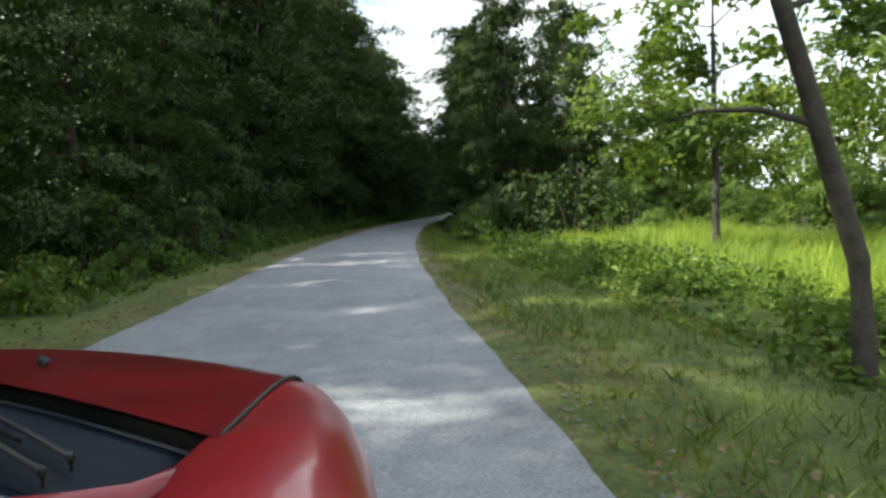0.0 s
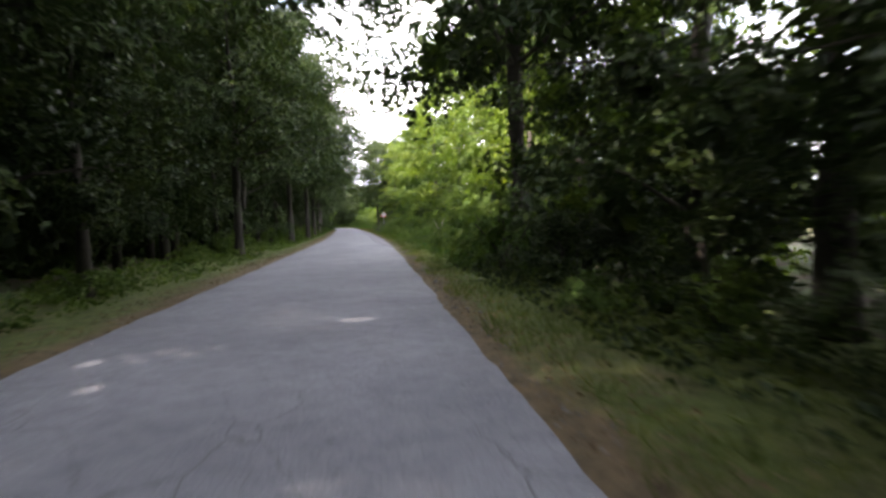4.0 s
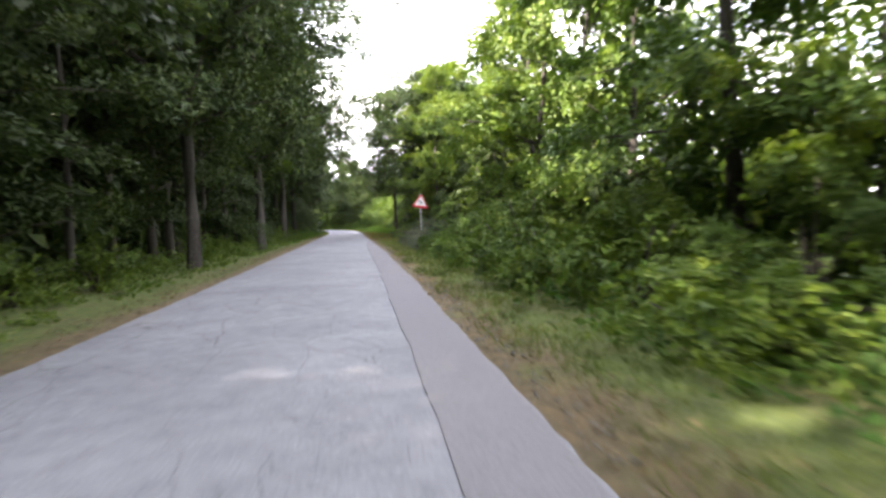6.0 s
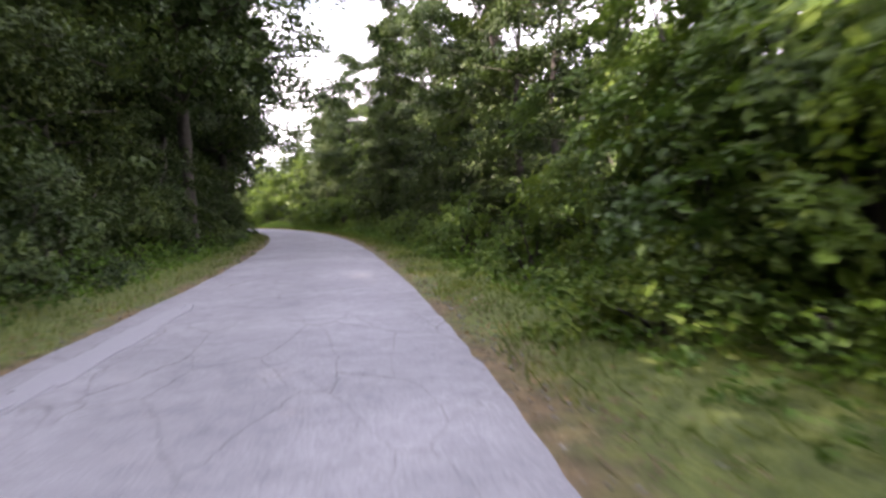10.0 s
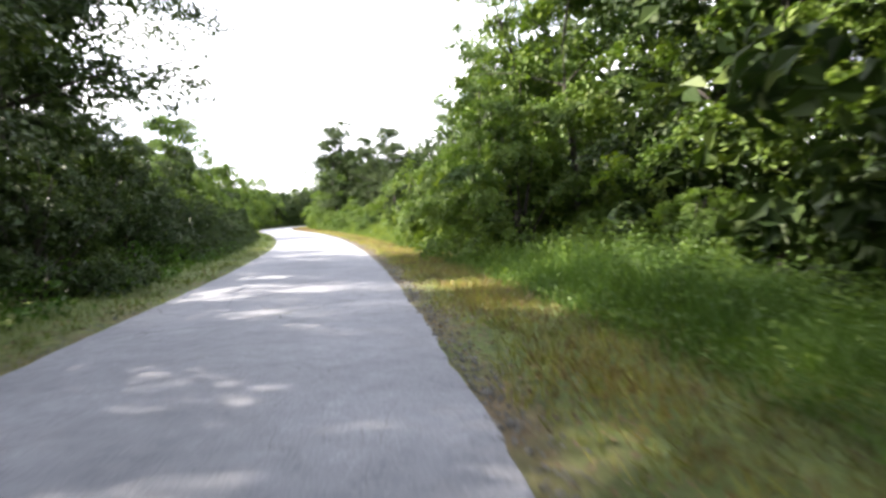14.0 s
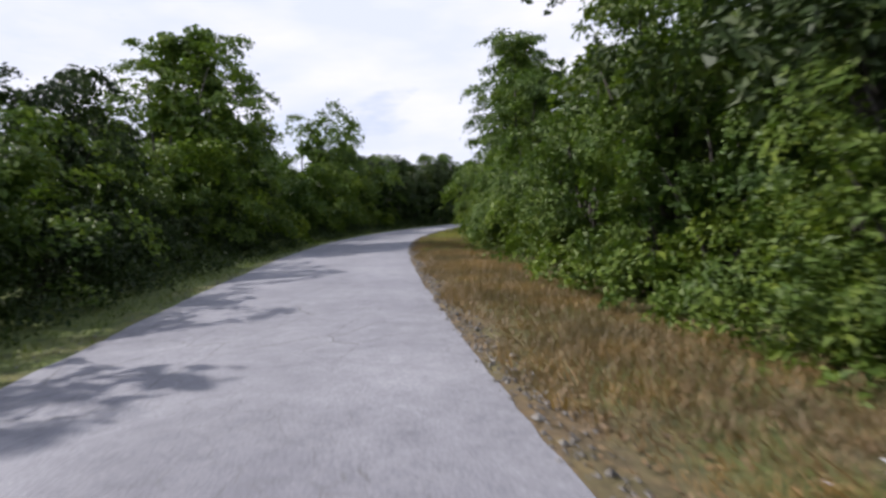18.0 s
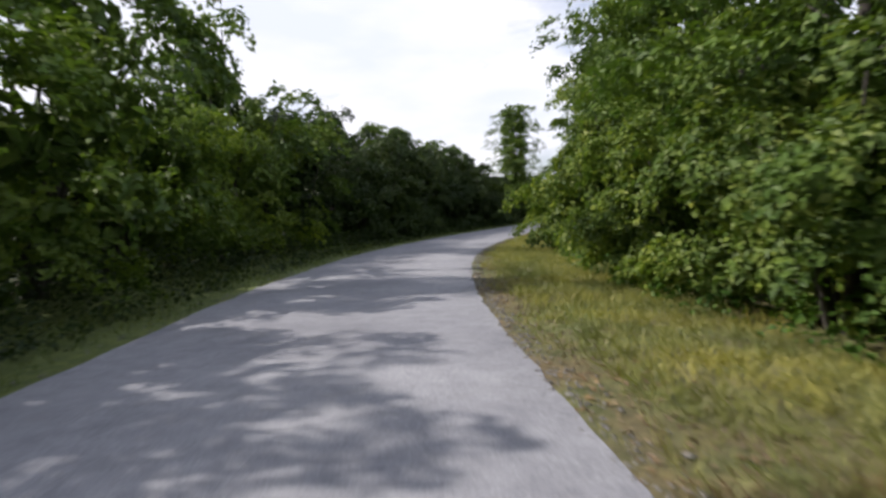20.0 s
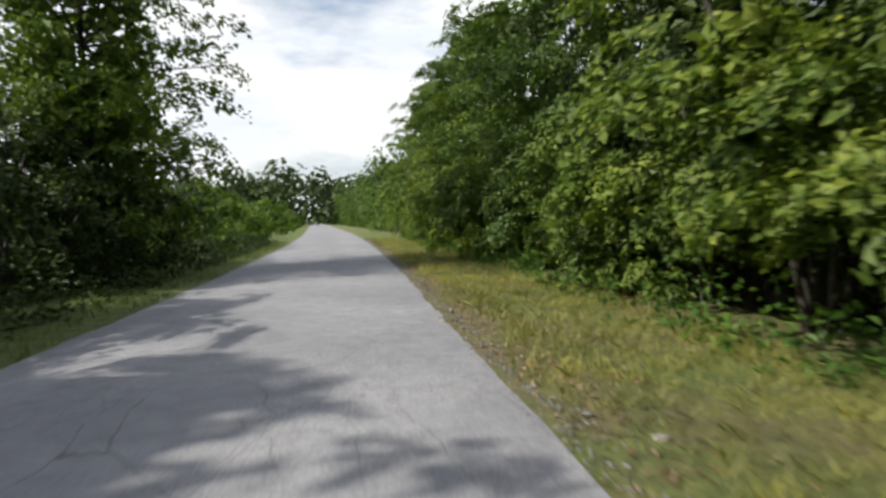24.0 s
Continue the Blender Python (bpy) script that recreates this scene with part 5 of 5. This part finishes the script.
    for side in (-1, 1):
        edge = [hood_at(side * 1.004, 0.97 * i / 12) for i in range(13)]
        tube_part("hood_gap", [(x, y, z + 0.003) for x, y, z in edge], [0.003] * 13, black_plastic, car, "dark gap between bonnet and wing", 6)
    def spun(name, profile, mat, parent, seg=28):
        bm = bmesh.new()
        rs = [[bm.verts.new((w, math.cos(2 * math.pi * i / seg) * r, math.sin(2 * math.pi * i / seg) * r)) for i in range(seg)] for w, r in profile]
        for a, b in zip(rs, rs[1:]):
            for i in range(seg):
                bm.faces.new((a[i], a[(i + 1) % seg], b[(i + 1) % seg], b[i]))
        bmesh.ops.recalc_face_normals(bm, faces=bm.faces[:])
        return part(name, bm, mat, parent, "", smooth=True)
    for side in (-1, 1):
        for wy in (1.02, -1.20):
            tyre = spun("wheel", ((-0.08, 0.19), (-0.085, 0.26), (-0.06, 0.288), (0.06, 0.288), (0.085, 0.26), (0.08, 0.19)), rubber, car)
            tyre.matrix_basis = pose(CAR_X + side * 0.70, wy, 0.295)
            spun("rim", ((0.06 * side, 0.195), (0.05 * side, 0.17), (0.062 * side, 0.09), (0.075 * side, 0.05), (0.075 * side, 0.001)), steel, tyre)
    return car


build_car()


# ---- road sign ----
def build_sign():
    a, z = radians(-9.0), -0.16
    sign = tagged(new("road_sign"), "triangular warning sign with red border on a grey post", "road sign")
    sign.matrix_basis = pose(23.0, 141.4, z - 0.05, 0, 0, math.degrees(a) + 4)
    tube_part("post", [(0, 0.02, -0.3), (0, 0.02, 1.2), (0, 0.02, 2.46)], [0.03, 0.03, 0.03], zinc, sign, "galvanised steel post", 10)
    side, low, tilt = 0.74, 1.86, radians(9.0)
    def triangle(name, w, y0, depth, mat, label="", shift=0.0):
        bm = bmesh.new()
        h = w * 0.866
        ring = []
        for cx, cz, ang in ((-w / 2, 0, 210), (w / 2, 0, 330), (0, h, 90)):
            r = w * 0.06
            ix, iz = cx * (1 - 2 * r / w), cz + (r if cz == 0 else -2 * r)
            for k in (-50, -25, 0, 25, 50):
                g = radians(ang + k)
                ring.append((ix + r * math.cos(g), low + shift + iz + r * math.sin(g)))
        mid = low + side * 0.29
        ring = [(px * math.cos(tilt) + (pz - mid) * math.sin(tilt), mid + (pz - mid) * math.cos(tilt) - px * math.sin(tilt)) for px, pz in ring]
        front = [bm.verts.new((px, y0, pz)) for px, pz in ring]
        rear = [bm.verts.new((px, y0 + depth, pz)) for px, pz in ring]
        bm.faces.new(front)
        bm.faces.new(rear[::-1])
        for i in range(len(ring)):
            j = (i + 1) % len(ring)
            bm.faces.new((front[i], rear[i], rear[j], front[j]))
        bmesh.ops.recalc_face_normals(bm, faces=bm.faces[:])
        return part(name, bm, mat, sign, label)
    triangle("plate", side, -0.03, 0.02, zinc, "grey metal back plate")
    triangle("border", side * 0.985, -0.035, 0.006, sign_red, "red reflective border", 0.003)
    triangle("panel", side * 0.70, -0.041, 0.006, sign_white, "white panel", 0.086)
    bm = bmesh.new()
    for x0, z0, w, h, turn in ((0.0, 0.25, 0.165, 0.050, 32), (-0.07, 0.33, 0.042, 0.058, -20), (0.075, 0.18, 0.09, 0.018, 40), (-0.025, 0.195, 0.058, 0.017, 65)):
        m = Matrix.Translation((x0, -0.0445, low + z0)) @ Matrix.Rotation(radians(turn), 4, "Y") @ Matrix.Diagonal((w, 0.005, h, 1))
        bmesh.ops.create_cube(bm, size=1.0, matrix=m)
    part("symbol", bm, sign_black, sign, "plain dark slanting symbol")
    for zz in (low + 0.16, low + 0.5):
        tube_part("clamp", [(0, 0.02, zz - 0.02), (0, 0.02, zz + 0.02)], [0.037, 0.037], zinc, sign)


build_sign()


# ---- brush pile, dead stub, stones ----
def build_brush():
    rng = np.random.default_rng(601)
    pile = tagged(new("brush_pile"), "tangled pile of cut grey branches beside the verge", "brush pile")
    x, y, a = on_road(143.8, 5.3)
    pile.matrix_basis = pose(float(x), float(y), float(land(5.4)), 0, 0, math.degrees(a))
    for i in range(170):
        p0 = Vector((rng.uniform(-1.9, 2.2), rng.uniform(-5.4, 4.4), rng.uniform(0.0, 1.0)))
        g, rise, l = rng.uniform(0, 6.283), rng.uniform(-0.12, 0.5), rng.uniform(0.9, 2.4)
        q = Vector((math.cos(g) * l, math.sin(g) * l, rise * l))
        bend = Vector((rng.normal(0, 0.15), rng.normal(0, 0.15), rng.normal(0, 0.1)))
        r = rng.uniform(0.005, 0.017)
        pts = [p0, p0 + q * 0.5 + bend, p0 + q]
        chunks = [tube([tuple(p) for p in pts], [r, r * 0.8, r * 0.4], 6)]
        for k in range(3):
            b0 = p0 + q * rng.uniform(0.4, 0.9)
            b1 = b0 + Vector((rng.normal(0, 0.3), rng.normal(0, 0.3), rng.uniform(0.0, 0.4)))
            chunks.append(tube([tuple(b0), tuple(b1)], [r * 0.5, r * 0.2], 5))
        v, f = joined(chunks)
        piece("branch", mesh_of("branch", v, f, bark if i % 6 else pale_bark, smooth=True), pile)
    n = 20000
    px, py = rng.uniform(-2.2, 2.6, n), rng.uniform(-5.9, 4.8, n)
    heap = 1.5 * np.clip(1.15 - (px / 2.5) ** 2, 0.1, 1) * (0.75 + 0.25 * np.sin(2.3 * px + 1.7 * py) * np.sin(1.1 * py))
    p = np.stack([px, py, 0.04 + heap * rng.random(n) ** 0.6], -1)
    v, f = leaves(p, rng.normal(0, 0.7, (n, 3)) + (0, 0, 0.6), rng.uniform(0.05, 0.11, n), rng)
    piece("wilted_leaves", mesh_of("wilted_leaves", v, f, leaf_wilt), pile, "grey-green wilted leaves")


leaf_wilt = leaf_material("leaf_wilt", (0.045, 0.055, 0.038), (0.095, 0.112, 0.078), (0.19, 0.20, 0.145), 0.15)
build_brush()


def build_stub():
    stub = tagged(new("dead_tree"), "pale broken dead trunk with bare forked limbs", "dead tree")
    x, y, a = on_road(100.6, 4.5)
    stub.matrix_basis = pose(float(x), float(y), float(land(4.5)), 0, 0, 30) @ Matrix.Scale(0.68, 4)
    tube_part("trunk", [(0, 0, -0.2), (0.05, 0, 0.6), (0.02, 0.05, 1.3)], [0.10, 0.085, 0.06], pale_bark, stub)
    for tip, r in (((-0.5, 0.1, 1.9), 0.04), ((0.45, 0.2, 1.7), 0.045), ((0.1, -0.4, 2.1), 0.035), ((-0.7, -0.2, 1.1), 0.03)):
        tube_part("limb", [(0.03, 0.02, 0.7), (tip[0] * 0.5, tip[1] * 0.5, tip[2] * 0.75), tip], [r, r * 0.8, r * 0.3], pale_bark, stub)


build_stub()


def stone_mesh(seed):
    rng = np.random.default_rng(seed)
    bm = bmesh.new()
    bmesh.ops.create_icosphere(bm, subdivisions=1, radius=0.5)
    for v in bm.verts:
        v.co = Vector((v.co.x * 1.3, v.co.y, v.co.z * 0.6)) * float(rng.uniform(0.8, 1.15))
    me = bpy.data.meshes.new("stone")
    bm.to_mesh(me)
    bm.free()
    me.materials.append(stone_mat)
    return me


stone_kinds = [stone_mesh(700 + i) for i in range(4)]
rng = np.random.default_rng(710)
for i in range(120):
    s = rng.uniform(176, 205) if i < 70 else rng.uniform(0, 430)
    d = rng.uniform(1.85, 2.6)
    x, y, a = on_road(s, d)
    size = rng.uniform(0.025, 0.075)
    ob = tagged(new("stone", stone_kinds[i % 4]), "small pale grey stone lying beside the asphalt", "stone", "stones along the verge")
    ob.matrix_basis = pose(float(x), float(y), float(land(d)) + 0.03 + size * 0.15, 0, 0, rng.uniform(0, 360)) @ Matrix.Diagonal((size, size, size, 1))


def blossoms(s0, s1, d0, d1, count, high, seed):
    """Small white flower heads on the verge."""
    rng = np.random.default_rng(seed)
    s, d = rng.uniform(s0, s1, count), rng.triangular(d0, d0, d1, count)
    x, y, a = on_road(s, d)
    z = land(d, x, y) + 0.05 + high * np.clip((d - 3.2) / 1.2, 0.05, 1) * rng.uniform(0.5, 1.0, count)
    v, f = leaves(np.stack([x, y, z], -1), rng.normal(0, 0.5, (count, 3)) + (0, 0, 1), rng.uniform(0.014, 0.032, count), rng, 0.95)
    stuff("wildflowers", v, f, sign_white, "scattered small white wildflowers on the verge", "wildflowers")


blossoms(290, 330, 2.3, 6.0, 420, 0.8, 831)


# ---- repairs in the asphalt ----
def repair(s0, s1, d0, d1, seed, label, mat=None, up=0.021, sides=44):
    """A thin irregular patch of other asphalt."""
    rng = np.random.default_rng(seed)
    sm, dm, hs, hd = (s0 + s1) / 2, (d0 + d1) / 2, (s1 - s0) / 2, (d1 - d0) / 2
    top, low = [], []
    for i in range(sides):
        g = 2 * math.pi * i / sides
        c, q = math.cos(g), math.sin(g)
        k = (abs(c) ** 4 + abs(q) ** 4) ** -0.25 * rng.uniform(0.7, 1.08)
        x, y, a = on_road(sm + hs * q * k, dm + hd * c * k)
        top.append((float(x), float(y), up))
        low.append((float(x), float(y), -0.02))
    faces = [tuple(range(sides))] + [(i, i + sides, (i + 1) % sides + sides, (i + 1) % sides) for i in range(sides)]
    ob = new("asphalt_repair", mesh_of("asphalt_repair", top + low, faces, mat or asphalt_dark))
    return tagged(ob, label, "asphalt repair", "repairs in the road", "structure")


repair(51.8, 61.0, 0.85, 1.62, 801, "pale smooth patch let into the asphalt", patch_pale)
repair(51.3, 51.9, 0.75, 1.60, 802, "dark tar seam round a patch in the asphalt", tar, 0.024)
repair(51.9, 56.0, 0.70, 0.86, 804, "dark tar seam round a patch in the asphalt", tar, 0.024)
repair(188.7, 190.3, 0.45, 0.85, 803, "worn dark patch in the asphalt", tar)
repair(190.2, 191.6, 1.00, 1.26, 807, "worn dark patch in the asphalt", tar)
repair(186.3, 187.0, 0.75, 1.02, 808, "worn dark patch in the asphalt", tar)
repair(196.0, 202.0, -1.45, -0.75, 805, "worn dark patch in the asphalt")
repair(205.5, 210.5, -1.25, -0.90, 809, "worn dark patch in the asphalt", patch_pale)


def seam(near):
    """Inner edge of the newer strip, running out to the asphalt's edge at both ends."""
    return lambda ss: near + (1.72 - near) * np.clip(np.maximum((107 - ss) / 9, (ss - 144) / 12), 0, 1) ** 1.5


widening = ribbon("widening", 98, 156, (seam(1.26), seam(1.27), seam(1.45), 1.735, 1.765, 1.785), (-0.05, 0.014, 0.010, -0.006, -0.011, -0.12), asphalt_dark, 0.5, 0.03, 9)
tagged(widening, "strip of newer purple-grey asphalt widening the lane", "asphalt strip", kind="structure")


def gravel(s0, s1, d0, d1, count, seed, label):
    """Crumbs of asphalt and small stones along the lane's edge."""
    rng = np.random.default_rng(seed)
    s, d = rng.uniform(s0, s1, count), rng.triangular(d0, (d0 + d1) / 2, d1, count)
    x, y, a = on_road(s, shifted(d, s))
    r = rng.uniform(0.006, 0.020, count) * (1 + (rng.random(count) > 0.97))
    c = np.stack([x, y, land(d, x, y) + 0.035 + r * 0.3], -1)
    axes = np.array([(1, 0, 0), (-1, 0, 0), (0, 1, 0), (0, -1, 0), (0, 0, 0.7), (0, 0, -0.7)], float)
    v = c[:, None] + axes[None] * r[:, None, None] * rng.uniform(0.6, 1.3, (count, 6, 1))
    f = np.array([(0, 2, 4), (2, 1, 4), (1, 3, 4), (3, 0, 4), (2, 0, 5), (1, 2, 5), (3, 1, 5), (0, 3, 5)])
    f = (f[None] + np.arange(count)[:, None, None] * 6).reshape(-1, 3)
    stuff("gravel", v.reshape(-1, 3), f, gravel_mat, label, "gravel")


gravel(-4, 440, 1.70, 2.15, 9000, 821, "pale gravel crumbs along the frayed asphalt edge")
gravel(262, 440, 1.68, 1.98, 11000, 823, "pale dusty gravel along the frayed asphalt edge")
gravel(176, 440, -2.1, -1.7, 3000, 822, "pale gravel crumbs along the frayed asphalt edge")
